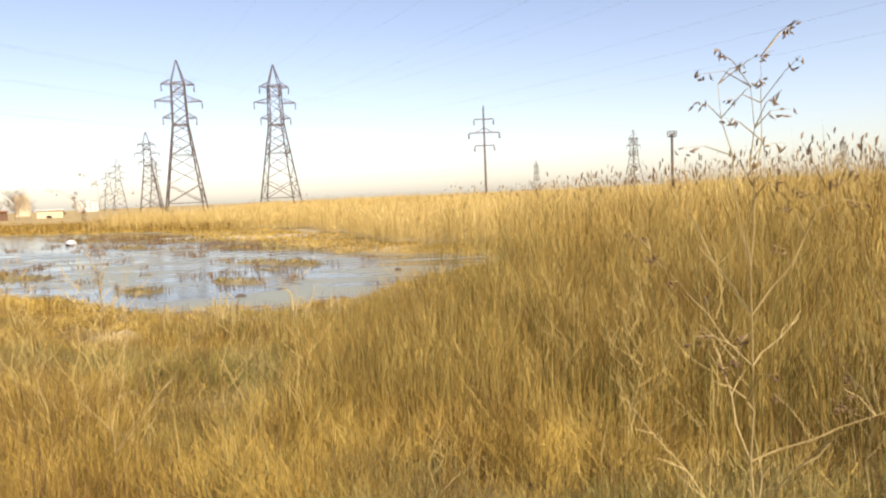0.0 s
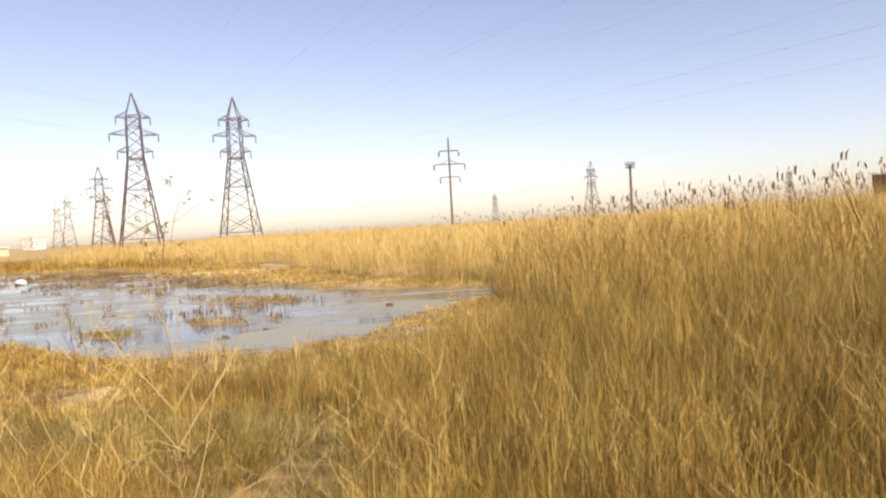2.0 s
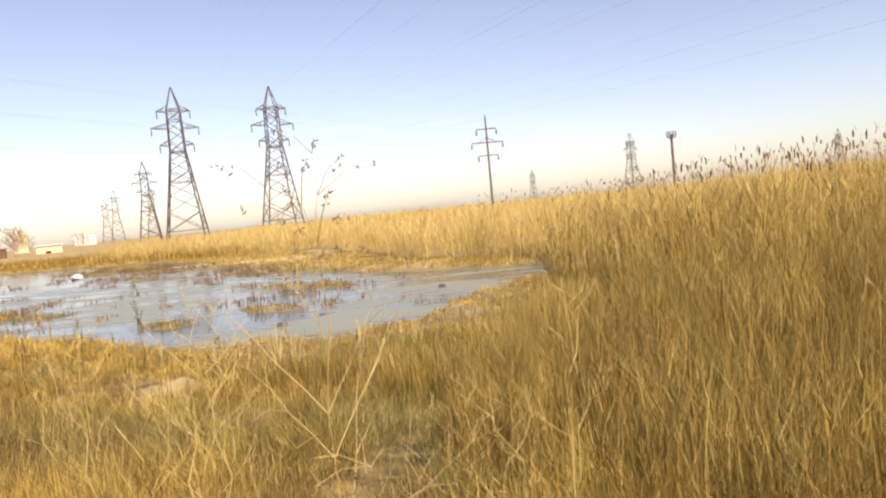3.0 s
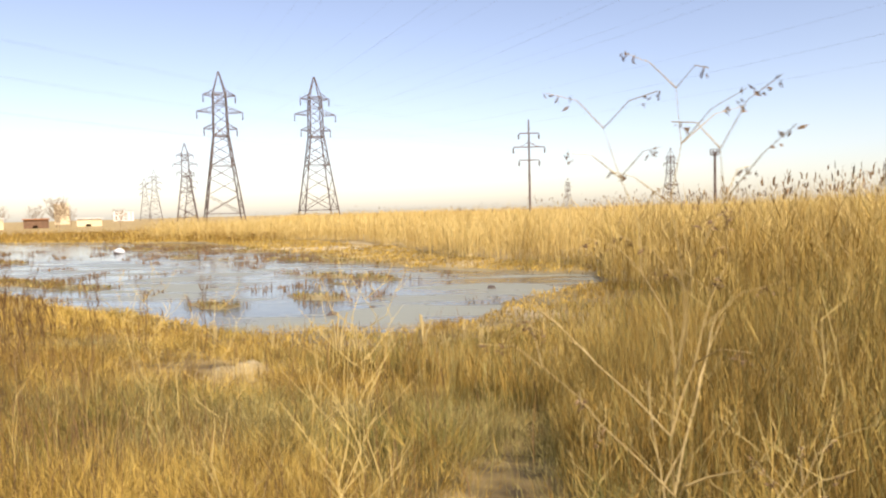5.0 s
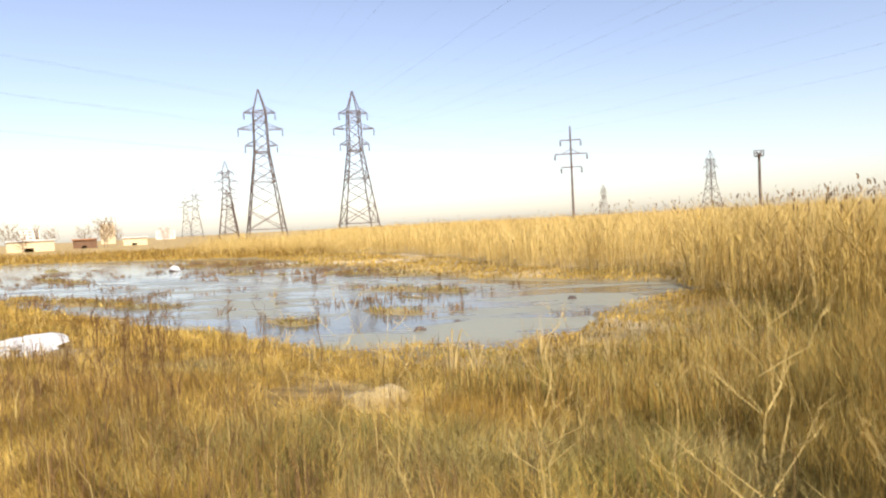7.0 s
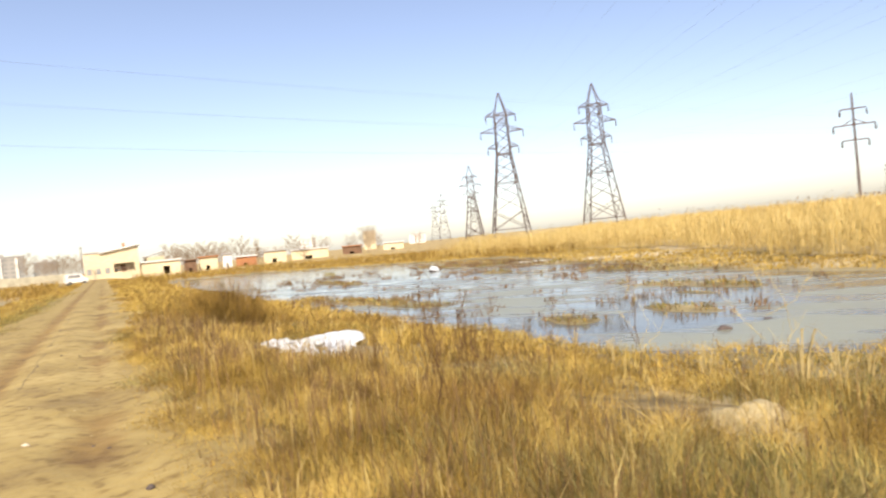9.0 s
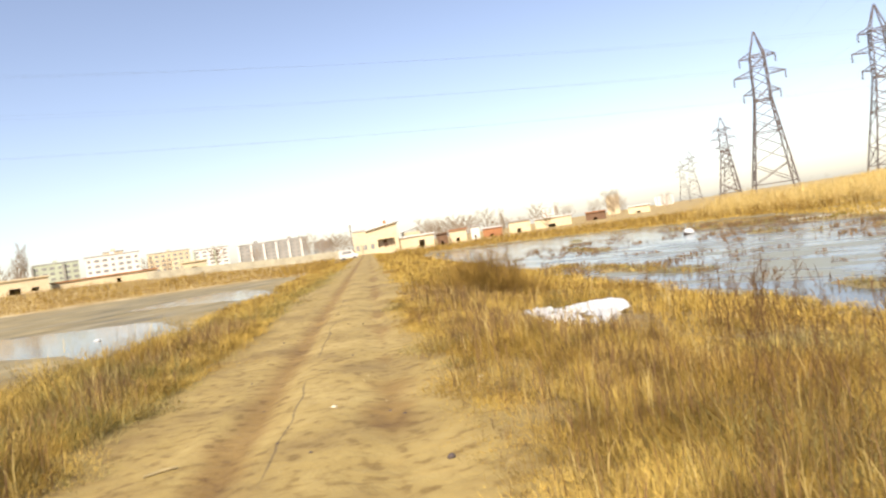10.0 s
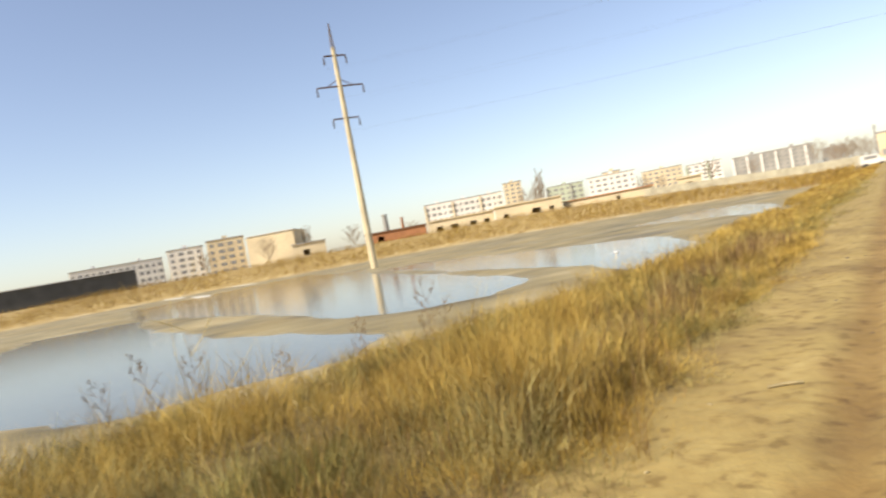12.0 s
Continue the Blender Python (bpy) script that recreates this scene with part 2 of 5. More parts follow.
rut = maths(gt, "MINIMUM", maths(gt, "ABSOLUTE", maths(gt, "ADD", across, 1.12)), maths(gt, "ADD", maths(gt, "ABSOLUTE", maths(gt, "SUBTRACT", across, 0.2)), maths(gt, "MULTIPLY", ramp(gt, world_noise(gt, 0.35, 3), (0.48, (1, 1, 1)), (0.56, (0, 0, 0))), 0.3)))
rut = maths(gt, "ADD", rut, maths(gt, "MULTIPLY", maths(gt, "SUBTRACT", world_noise(gt, 1.6, 5), 0.5), 0.55))
moist = ramp(gt, rut, (0.06, (0.72, 0.62, 0.52)), (0.3, (1, 1, 1)))
dirt = mix(gt, 1.0, dirt, moist, "MULTIPLY")
rot = node(gt, "Mapping", Rotation=(0, 0, -math.atan2(0.568, -0.823)), Scale=(1, 1, 1))
gt.links.new(geo.outputs["Position"], rot.inputs[0])
lie = node(gt, "Mapping", Scale=(5.0, 2.2, 1.0))
gt.links.new(rot.outputs[0], lie.inputs[0])
flakes = node(gt, "TexNoise", Scale=1.0, Detail=8.0, Roughness=0.65)
gt.links.new(lie.outputs[0], flakes.inputs["Vector"])
crust = ramp(gt, flakes.outputs["Fac"], (0.36, (0.8, 0.75, 0.68)), (0.46, (1, 1, 1)), (0.6, (1.0, 0.98, 0.95)), (0.7, (0.9, 0.88, 0.84)))
dirt = mix(gt, 1.0, dirt, crust, "MULTIPLY")
crack = maths(gt, "ABSOLUTE", maths(gt, "ADD", across, maths(gt, "ADD", 0.62, maths(gt, "MULTIPLY", world_noise(gt, 0.8, 8), 0.2))))
dirt = mix(gt, mix(gt, 1.0, ramp(gt, crack, (0.006, (0.6, 0.6, 0.6)), (0.014, (0, 0, 0))), ramp(gt, world_noise(gt, 0.7, 3), (0.45, (0, 0, 0)), (0.55, (1, 1, 1))), "MULTIPLY"), dirt, (0.06, 0.04, 0.025))
shore = ramp(gt, maths(gt, "ADD", maths(gt, "MULTIPLY", sep.outputs[2], 2.0), 2.4), (0.46, (0, 0, 0)), (0.58, (0.8, 0.8, 0.8)), (0.75, (0.8, 0.8, 0.8)), (0.95, (0, 0, 0)))
shore = mix(gt, 1.0, shore, ramp(gt, world_noise(gt, 0.25, 5), (0.45, (0, 0, 0)), (0.6, (1, 1, 1))), "MULTIPLY")
away = gt.nodes.new("ShaderNodeVectorMath")
away.operation = "LENGTH"
gt.links.new(geo.outputs["Position"], away.inputs[0])
meadow = ramp(gt, world_noise(gt, 0.5, 8), (0.3, (0.24, 0.165, 0.06)), (0.5, (0.36, 0.26, 0.1)), (0.7, (0.46, 0.35, 0.15)))
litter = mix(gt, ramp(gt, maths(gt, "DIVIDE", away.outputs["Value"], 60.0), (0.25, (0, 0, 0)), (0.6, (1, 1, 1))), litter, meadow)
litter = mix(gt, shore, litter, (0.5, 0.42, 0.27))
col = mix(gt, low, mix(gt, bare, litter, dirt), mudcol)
gt.links.new(col, gb.inputs["Base Color"])
wet = ramp(gt, maths(gt, "ADD", maths(gt, "MULTIPLY", sep.outputs[2], 10.0), 10.2), (0.0, (0.25, 0.25, 0.25)), (0.7, (0.9, 0.9, 0.9)))
gt.links.new(wet, gb.inputs["Roughness"])
relief(gt, gb, maths(gt, "ADD", maths(gt, "ADD", world_noise(gt, 5, 8), maths(gt, "MULTIPLY", flakes.outputs["Fac"], 0.25)), maths(gt, "MULTIPLY", world_noise(gt, 30, 4), 0.4)), 0.45, 0.04)

water_mat, wt, wb = material("pond_water", 0.04)
wgeo = wt.nodes.new("ShaderNodeNewGeometry")
wdot = wt.nodes.new("ShaderNodeVectorMath")
wdot.operation = "DOT_PRODUCT"
wt.links.new(wgeo.outputs["Position"], wdot.inputs[0])
wdot.inputs[1].default_value = (0.568, 0.823, 0)
pond_side = ramp(wt, maths(wt, "DIVIDE", maths(wt, "SUBTRACT", wdot.outputs["Value"], float(ORG @ ACROSS)), 10.0), (0.0, (0, 0, 0)), (0.5, (1, 1, 1)))
film = ramp(wt, world_noise(wt, 0.42, 10, (0.45, 1.5, 1)), (0.46, (0, 0, 0)), (0.6, (1, 1, 1)))
reach = wt.nodes.new("ShaderNodeVectorMath")
reach.operation = "LENGTH"
wt.links.new(wgeo.outputs["Position"], reach.inputs[0])
film = mix(wt, 1.0, film, ramp(wt, maths(wt, "DIVIDE", reach.outputs["Value"], 80.0), (0.5, (1, 1, 1)), (0.75, (0, 0, 0))), "MULTIPLY")
film = mix(wt, 1.0, film, pond_side, "MULTIPLY")
wt.links.new(mix(wt, film, mix(wt, pond_side, (0.12, 0.12, 0.1), (0.1, 0.1, 0.085)), (0.24, 0.25, 0.19)), wb.inputs["Base Color"])
wt.links.new(mix(wt, film, (0.08, 0.08, 0.08), (0.4, 0.4, 0.4)), wb.inputs["Roughness"])
wb.inputs["IOR"].default_value = 1.33
wb.inputs["Specular IOR Level"].default_value = 0.34
ripple = node(wt, "Bump", Distance=0.05)
wt.links.new(world_noise(wt, 3.5, 5, (0.6, 1.4, 1)), ripple.inputs["Height"])
wt.links.new(maths(wt, "ADD", maths(wt, "MULTIPLY", pond_side, 0.02), 0.14), ripple.inputs["Strength"])
wt.links.new(ripple.outputs[0], wb.inputs["Normal"])


# ---- building helpers ----
def mesh_object(name, verts, quads, tris, mat):
    """A mesh from number arrays."""
    me = bpy.data.meshes.new(name)
    nq, nt = len(quads), len(tris)
    me.vertices.add(len(verts))
    me.vertices.foreach_set("co", np.ascontiguousarray(verts, np.float32).ravel())
    loops = np.concatenate([np.asarray(quads, np.int32).ravel(), np.asarray(tris, np.int32).ravel()])
    me.loops.add(len(loops))
    me.loops.foreach_set("vertex_index", loops)
    me.polygons.add(nq + nt)
    me.polygons.foreach_set("loop_start", np.concatenate([np.arange(nq) * 4, nq * 4 + np.arange(nt) * 3]).astype(np.int32))
    me.update(calc_edges=True)
    me.materials.append(mat)
    return new(name, me)


def blades(name, x, y, z, tall, wide, lean, mat, way=None):
    """Many bent, tapering leaves in one mesh. lean: how far the tip goes sideways, as a share of the height."""
    n = len(x)
    turn = rng.uniform(0, 2 * np.pi, n)
    way = rng.uniform(0, 2 * np.pi, n) if way is None else way
    base = np.stack([x, y, z], 1)
    side = np.stack([np.cos(turn), np.sin(turn), np.zeros(n)], 1) * (wide / 2)[:, None]
    drift = np.stack([np.cos(way), np.sin(way), np.zeros(n)], 1) * (lean * tall)[:, None]
    up = np.zeros((n, 3))
    up[:, 2] = tall
    mid = base + up * 0.6 + drift * 0.24
    tip = base + up * (1 - 0.25 * lean[:, None]) + drift
    verts = np.stack([base - side * 0.7, base + side * 0.7, mid - side, mid + side, tip], 1).reshape(-1, 3)
    i = np.arange(n)[:, None] * 5
    return mesh_object(name, verts, i + np.array([0, 1, 3, 2]), i + np.array([2, 3, 4]), mat)


def hairs(name, x, y, z, tall, wide, lean, mat, way):
    """Many fine straight wisps, one sliver each."""
    n = len(x)
    turn = rng.uniform(0, 2 * np.pi, n)
    base = np.stack([x, y, z], 1)
    side = np.stack([np.cos(turn), np.sin(turn), np.zeros(n)], 1) * (wide / 2)[:, None]
    tip = base + np.stack([np.cos(way) * lean * tall, np.sin(way) * lean * tall, tall], 1)
    verts = np.stack([base - side, base + side, tip], 1).reshape(-1, 3)
    return mesh_object(name, verts, np.zeros((0, 4), int), np.arange(n)[:, None] * 3 + np.arange(3), mat)


def part(name, bm, mat, parent=None, label=""):
    me = bpy.data.meshes.new(name)
    bm.to_mesh(me)
    bm.free()
    me.materials.append(mat)
    ob = new(name, me)
    if parent:
        ob.parent = parent
    return tagged(ob, label)


def empty(name, m=None):
    ob = new(name)
    ob.empty_display_size = 0.1
    if m:
        ob.matrix_basis = m
    return ob


def beam(bm, a, b, thick, thick2=None):
    """A square bar from a to b."""
    a, b = Vector(a), Vector(b)
    m = (b - a).to_track_quat("Z", "Y").to_matrix()
    ring = []
    for p, w in ((a, thick), (b, thick2 or thick)):
        ring.append([bm.verts.new(p + m @ Vector((sx * w / 2, sy * w / 2, 0))) for sx, sy in ((-1, -1), (1, -1), (1, 1), (-1, 1))])
    for k in range(4):
        bm.faces.new((ring[0][k], ring[0][(k + 1) % 4], ring[1][(k + 1) % 4], ring[1][k]))
    bm.faces.new(ring[0][::-1])
    bm.faces.new(ring[1])


def box(bm, x0, y0, z0, x1, y1, z1):
    v = [bm.verts.new(p) for p in ((x0, y0, z0), (x1, y0, z0), (x1, y1, z0), (x0, y1, z0), (x0, y0, z1), (x1, y0, z1), (x1, y1, z1), (x0, y1, z1))]
    for f in ((3, 2, 1, 0), (4, 5, 6, 7), (0, 1, 5, 4), (1, 2, 6, 5), (2, 3, 7, 6), (3, 0, 4, 7)):
        bm.faces.new([v[k] for k in f])


def tube(bm, points, radii, sides=6):
    """A round, tapering rod through points."""
    rings = []
    for k, p in enumerate(points):
        p = Vector(p)
        d = Vector(points[min(k + 1, len(points) - 1)]) - Vector(points[max(k - 1, 0)])
        m = d.to_track_quat("Z", "Y").to_matrix()
        rings.append([bm.verts.new(p + m @ Vector((radii[k] * math.cos(a), radii[k] * math.sin(a), 0))) for a in [2 * math.pi * j / sides for j in range(sides)]])
    for r, q in zip(rings, rings[1:]):
        for j in range(sides):
            bm.faces.new((r[j], r[(j + 1) % sides], q[(j + 1) % sides], q[j]))
    bm.faces.new(rings[0][::-1])
    bm.faces.new(rings[-1])


# ---- ground and water ----
def spread(fine0, fine1, step, reach):
    """Grid lines: even in the middle, wider and wider outside."""
    mid = list(np.arange(fine0, fine1, step))
    out, w = [], step
    x = mid[-1]
    while x < reach:
        w *= 1.07
        x += w
        out.append(x)
    low_side, w = [], step
    x = mid[0]
    while x > -reach:
        w *= 1.07
        x -= w
        low_side.append(x)
    return np.array(low_side[::-1] + mid + out)


gs, go = np.meshgrid(spread(-8, 34, 0.25, 4200), spread(-9, 16, 0.18, 4200), indexing="ij")
gz = height(gs, go)
gx, gy = xy(gs, go)
ns, no = gs.shape
idx = np.arange(ns * no).reshape(ns, no)
quads = np.stack([idx[:-1, :-1], idx[1:, :-1], idx[1:, 1:], idx[:-1, 1:]], -1).reshape(-1, 4)
ground = mesh_object("ground", np.stack([gx, gy, gz], -1).reshape(-1, 3), quads, np.zeros((0, 3), int), ground_mat)
ground.data.polygons.foreach_set("use_smooth", np.ones(len(ground.data.polygons), bool))
tagged(ground, "sandy rutted track between grassy banks and wet mud flats", "ground", kind="structure")

bm = bmesh.new()
vs = [bm.verts.new((*xy(s, o), WATER)) for s, o in ((-30, -230), (150, -230), (150, 45), (-30, 45))]
f = bm.faces.new(vs)
if f.normal.z < 0:
    f.normal_flip()
bm.normal_update()
water = part("water", bm, water_mat)
tagged(water, "shallow grey pond water with a thin pale film", "water", kind="structure")


# ---- grass and reeds ----
def scatter(n, s0, s1, o0, o1):
    return rng.uniform(s0, s1, n), rng.uniform(o0, o1, n)


def near_walk(s, o):
    """Distance from the stretch of track that is walked."""
    return np.hypot(s - np.clip(s, -6.5, 1), o - 0.2)


def sow(name, s, o, tall, wide, lean, mat, label, category="grass", sink=0.02, way=None):
    x, y = xy(s, o)
    ob = blades(name, x, y, height(s, o) - sink, tall, wide, lean, mat, way)
    return tagged(ob, label, category, kind="stuff")


def verge(n, s0, s1, o0, o1, fall):
    s, o = scatter(n, s0, s1, o0, o1)
    d = near_walk(s, o)
    x, y = xy(s, o)
    keep = rng.random(n) < np.minimum(1, (fall / (d + 0.5)) ** 1.3) * np.clip(0.7 + 0.9 * bumps(x, y, 0.8, 21) + 0.5 * bumps(x, y, 2.6, 24), 0.06, 1)
    return s[keep], o[keep], d[keep]


def dry(s, o):
    """Where grass can stand: out of the water and off the wheel tracks."""
    z = height(s, o)
    return z > WATER - 0.01


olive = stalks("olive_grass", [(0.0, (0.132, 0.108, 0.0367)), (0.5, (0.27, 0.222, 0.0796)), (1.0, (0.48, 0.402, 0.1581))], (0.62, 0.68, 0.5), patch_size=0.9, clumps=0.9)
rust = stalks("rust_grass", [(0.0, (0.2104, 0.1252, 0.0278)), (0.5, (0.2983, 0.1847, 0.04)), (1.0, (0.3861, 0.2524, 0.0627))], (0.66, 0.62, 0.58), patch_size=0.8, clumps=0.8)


def clear(s, o):
    """Keeps grass off the slab and the earth mound, and thin in front of them."""
    x, y = xy(s, o)
    a = ((x + 14.4) / 1.4) ** 2 + ((y - 14.8) / 1.35) ** 2
    b = ((x + 13.7) / 1.2) ** 2 + ((y - 14.0) / 1.2) ** 2
    c = ((x + 7.3) / 0.36) ** 2 + ((y - 11.9) / 0.36) ** 2
    return (a > 1) & (b > 1) & (c > 1) | (rng.random(len(s)) < 0.05)


def trodden(x, y):
    """Lower grass round the slab."""
    return np.interp(np.hypot(x + 13.4, y - 13.6), (1.3, 3.2), (0.4, 1.0))


def tufts(name, s, o, d, tall, each, wisps, mat, label):
    """Clumps of fine leaves that fan out from a common root."""
    n = len(s)
    own = rng.uniform(0.6, 1.25, n)
    wind = rng.uniform(0, 2 * np.pi, n)
    i = np.repeat(np.arange(n), each)
    m = len(i)
    r = np.sqrt(rng.random(m)) * (0.05 + 0.17 * own[i] * (1 + d[i] / 12))
    a = rng.uniform(0, 2 * np.pi, m)
    x, y = xy(s[i], o[i])
    x, y = x + r * np.cos(a), y + r * np.sin(a)
    bs, bo = so(x, y)
    dx, dy = np.cos(a) * r * 4 + 0.25 * np.cos(wind[i]) + rng.normal(0, 0.3, m), np.sin(a) * r * 4 + 0.25 * np.sin(wind[i]) + rng.normal(0, 0.3, m)
    lean = np.clip(np.hypot(dx, dy) * rng.uniform(0.25, 0.8, m), 0.03, 1.3)
    up = tall[i] * own[i] * (0.25 + 0.85 * rng.random(m) ** 1.4) * (1 - 0.9 * r)
    wide = rng.uniform(0.0013, 0.0026, m) * (1 + d[i] / 5)
    sow(name, bs, bo, up, wide, lean, mat, label, way=np.arctan2(dy, dx))
    # wisps that fill the tuft at all heights
    i = np.repeat(np.arange(n), wisps)
    m = len(i)
    f = rng.random(m)
    r = np.sqrt(rng.random(m)) * (0.07 + 0.2 * own[i] * (1 + d[i] / 12)) * (0.5 + 0.7 * f)
    a = rng.uniform(0, 2 * np.pi, m)
    x, y = xy(s[i], o[i])
    x, y = x + r * np.cos(a), y + r * np.sin(a)
    z = height(*so(x, y)) + 0.62 * f * tall[i] * own[i] * (1 - 0.5 * r)
    up = tall[i] * own[i] * rng.uniform(0.12, 0.36, m)
    ob = hairs(name, x, y, z - 0.01, up, rng.uniform(0.0014, 0.0027, m) * (1 + d[i] / 4.5), rng.uniform(0.02, 1.35, m) ** 1.2, mat, a + rng.normal(0, 0.9, m))
    tagged(ob, "fine wisps of " + label, "grass", kind="stuff")


# the bank between track and pond: fine straw, olive and rust tufts, upright stalks
def bank(n_tufts, n_fill, s0, s1, o0, o1, fall, rule, tallness, weights, where, each=4):
    """Tufts of three kinds over a lower fill of single leaves."""
    mats = ((straw, "golden dry grass on the " + where), (olive, "grey olive tufts of fine dead grass on the " + where), (rust, "rust brown dry grass on the " + where))
    for count, full in ((n_tufts, True), (n_fill, False)):
        s, o, d = verge(count, s0, s1, o0, o1, fall)
        k = rule(s, o)
        s, o, d = s[k], o[k], d[k]
        x, y = xy(s, o)
        tall = tallness(s, o, x, y)
        patchy = bumps(x, y, 1.7, 61) + 0.5 * bumps(x, y, 0.6, 62)
        kinds = np.where(patchy > weights[0], 1, np.where(patchy < weights[1], 2, 0))
        kinds = np.where(rng.random(len(s)) < 0.25, rng.integers(0, 3, len(s)), kinds)
        for which, (mat, label) in enumerate(mats):
            k = kinds == which
            n = k.sum()
            if full:
                tufts("dry_grass", s[k], o[k], d[k], 0.6 * tall[k] * (0.8 if which == 1 else 1), each, 27 * each, mat, label)
            else:
                sow("short_grass", s[k], o[k], rng.uniform(0.1, 0.42, n) * tall[k], rng.uniform(0.0016, 0.0032, n) * (1 + d[k] / 5), rng.uniform(0.1, 1.0, n), mat, label)
        for mat, share, label in ((dead, 0.05, "pale upright dead grass stalks on the " + where), (brown, 0.22, "dark brown upright dead stalks on the " + where)):
            if not full:
                k = rng.random(len(s)) < share
                n = k.sum()
                sow("grass_stalks", s[k], o[k], rng.uniform(0.4, 1.0, n) * np.minimum(tall[k], 0.72), rng.uniform(0.0024, 0.0042, n) * (1 + d[k] / 6), rng.uniform(0.02, 0.35, n), mat, label)


bank(25500, 95000, -10, 48, 0.7, 11.5, 4.6,
     lambda s, o: dry(s, o) & (o > 0.85 + 0.35 * bumps(s, o, 0.9, 31)) & clear(s, o),
     lambda s, o, x, y: trodden(x, y) * np.clip((o - 0.5) / 1.7, 0.2, 1) * np.interp(s, (-8, -1, 3, 8, 14, 40), (1.25, 1.1, 0.85, 0.62, 0.6, 0.65)) * np.interp(o, (4, 9), (1, 0.7)) * (1 + 0.3 * bumps(x, y, 1.1, 22) + 0.25 * bumps(x, y, 0.45, 26)),
     (0.15, -0.45), "pond bank")
bank(25000, 90000, -8, 64, -14, -2.0, 5.4,
     lambda s, o: (height(s, o) > -0.945) & (o < -2.3 - 0.35 * bumps(s, o, 0.9, 33)) & (signed(s, o, FLATS) > 0.3 + 0.5 * bumps(s, o, 1.3, 34)),
     lambda s, o, x, y: np.interp(o, (-13, -10, -6, -3.6, -2.8, -2.2), (0.95, 1.3, 1.6, 1.5, 0.95, 0.3)) * np.interp(s, (-2, 4, 14, 40), (1.2, 1.1, 0.8, 0.65)) * (1 + 0.35 * bumps(x, y, 1.4, 23) + 0.25 * bumps(x, y, 0.5, 27)),
     (-0.25, -0.85), "bank beside the track")

# low ragged grass that creeps onto the track's edges
for o0, o1, name in ((0.5, 3.4, "pond side"), (-3.6, -2.0, "mud side")):
    bank(5200, 60000, -4, 17, o0, o1, 30.0,
         lambda s, o: (np.abs(o + 0.8) > 1.75 + 0.45 * bumps(s, o, 0.7, 35)) & clear(s, o) & (rng.random(len(s)) < np.interp(s, (-4, 1, 8, 17), (0.2, 0.8, 1, 0.6))),
         lambda s, o, x, y: np.interp(np.abs(o + 0.8), (1.5, 1.9, 2.6), (0.2, 0.42, 0.62)) * (1 + 0.4 * bumps(x, y, 0.8, 36)),
         (0.7, -0.9), "track's edge, " + name, 4)

# the banks farther along the track
for o0, o1, label in ((0.8, 7.6, "golden dry grass along the far track"), (-8.5, -2.3, "straw coloured grass along the far track")):
    s, o = scatter(50000, 9, 125, o0, o1)
    x, y = xy(s, o)
    keep = (height(s, o) > WATER + 0.03) & (np.abs(o + 0.8) > 1.65 + 0.3 * bumps(s, o, 1.2, 91)) & (rng.random(len(s)) < np.clip(30 / s, 0, 1)) & clear(s, o)
    s, o, x, y = s[keep], o[keep], x[keep], y[keep]
    n = len(s)
    grow = np.clip((np.abs(o + 0.8) - 1.4) / 1.2, 0.25, 1) * (1 + 0.4 * bumps(x, y, 2, 92))
    for which, mat in enumerate((straw, rust)):
        k = (bumps(x, y, 2.6, 93) > 0.25) == bool(which)
        sow("track_grass", s[k], o[k], rng.uniform(0.12, 0.5, k.sum()) * grow[k], rng.uniform(0.006, 0.014, k.sum()) * (1 + s[k] / 22), rng.uniform(0.1, 0.9, k.sum()), mat, label)

# rank grass between the pond's end and the reeds
s, o = scatter(340000, -24, 14, 6.5, 27)
dp, dr = signed(s, o, POND), signed(s, o, REEDS)
d = np.hypot(s + 3, o)
x, y = xy(s, o)
k = (dp + 0.5 * bumps(x, y, 1.4, 71) > 0.7) & (dr > -4) & (rng.random(len(s)) < np.minimum(1, (9 / d) ** 1.4))
s, o, d, dp, x, y = s[k], o[k], d[k], dp[k], x[k], y[k]
grow = np.clip(0.16 + dp / 8, 0.16, 1.15) * np.maximum(np.interp(s, (2, 6), (1, 0.34)), np.interp(dr[k], (0, 3.5), (1, 0.2))) * (1 + 0.35 * bumps(x, y, 1.8, 72))
for mat, part_of, label in ((reed, 0.45, "rank golden grass between the pond and the reeds"), (rust, 0.3, "brown dead grass between the pond and the reeds"), (olive, 0.45, "grey olive dead grass between the pond and the reeds")):
    k = rng.random(len(s)) < part_of
    n = k.sum()
    sow("rank_grass", s[k], o[k], rng.uniform(0.4, 1.2, n) * grow[k], rng.uniform(0.002, 0.0042, n) * (1 + d[k] / 10), rng.uniform(0.05, 0.5, n), mat, label)

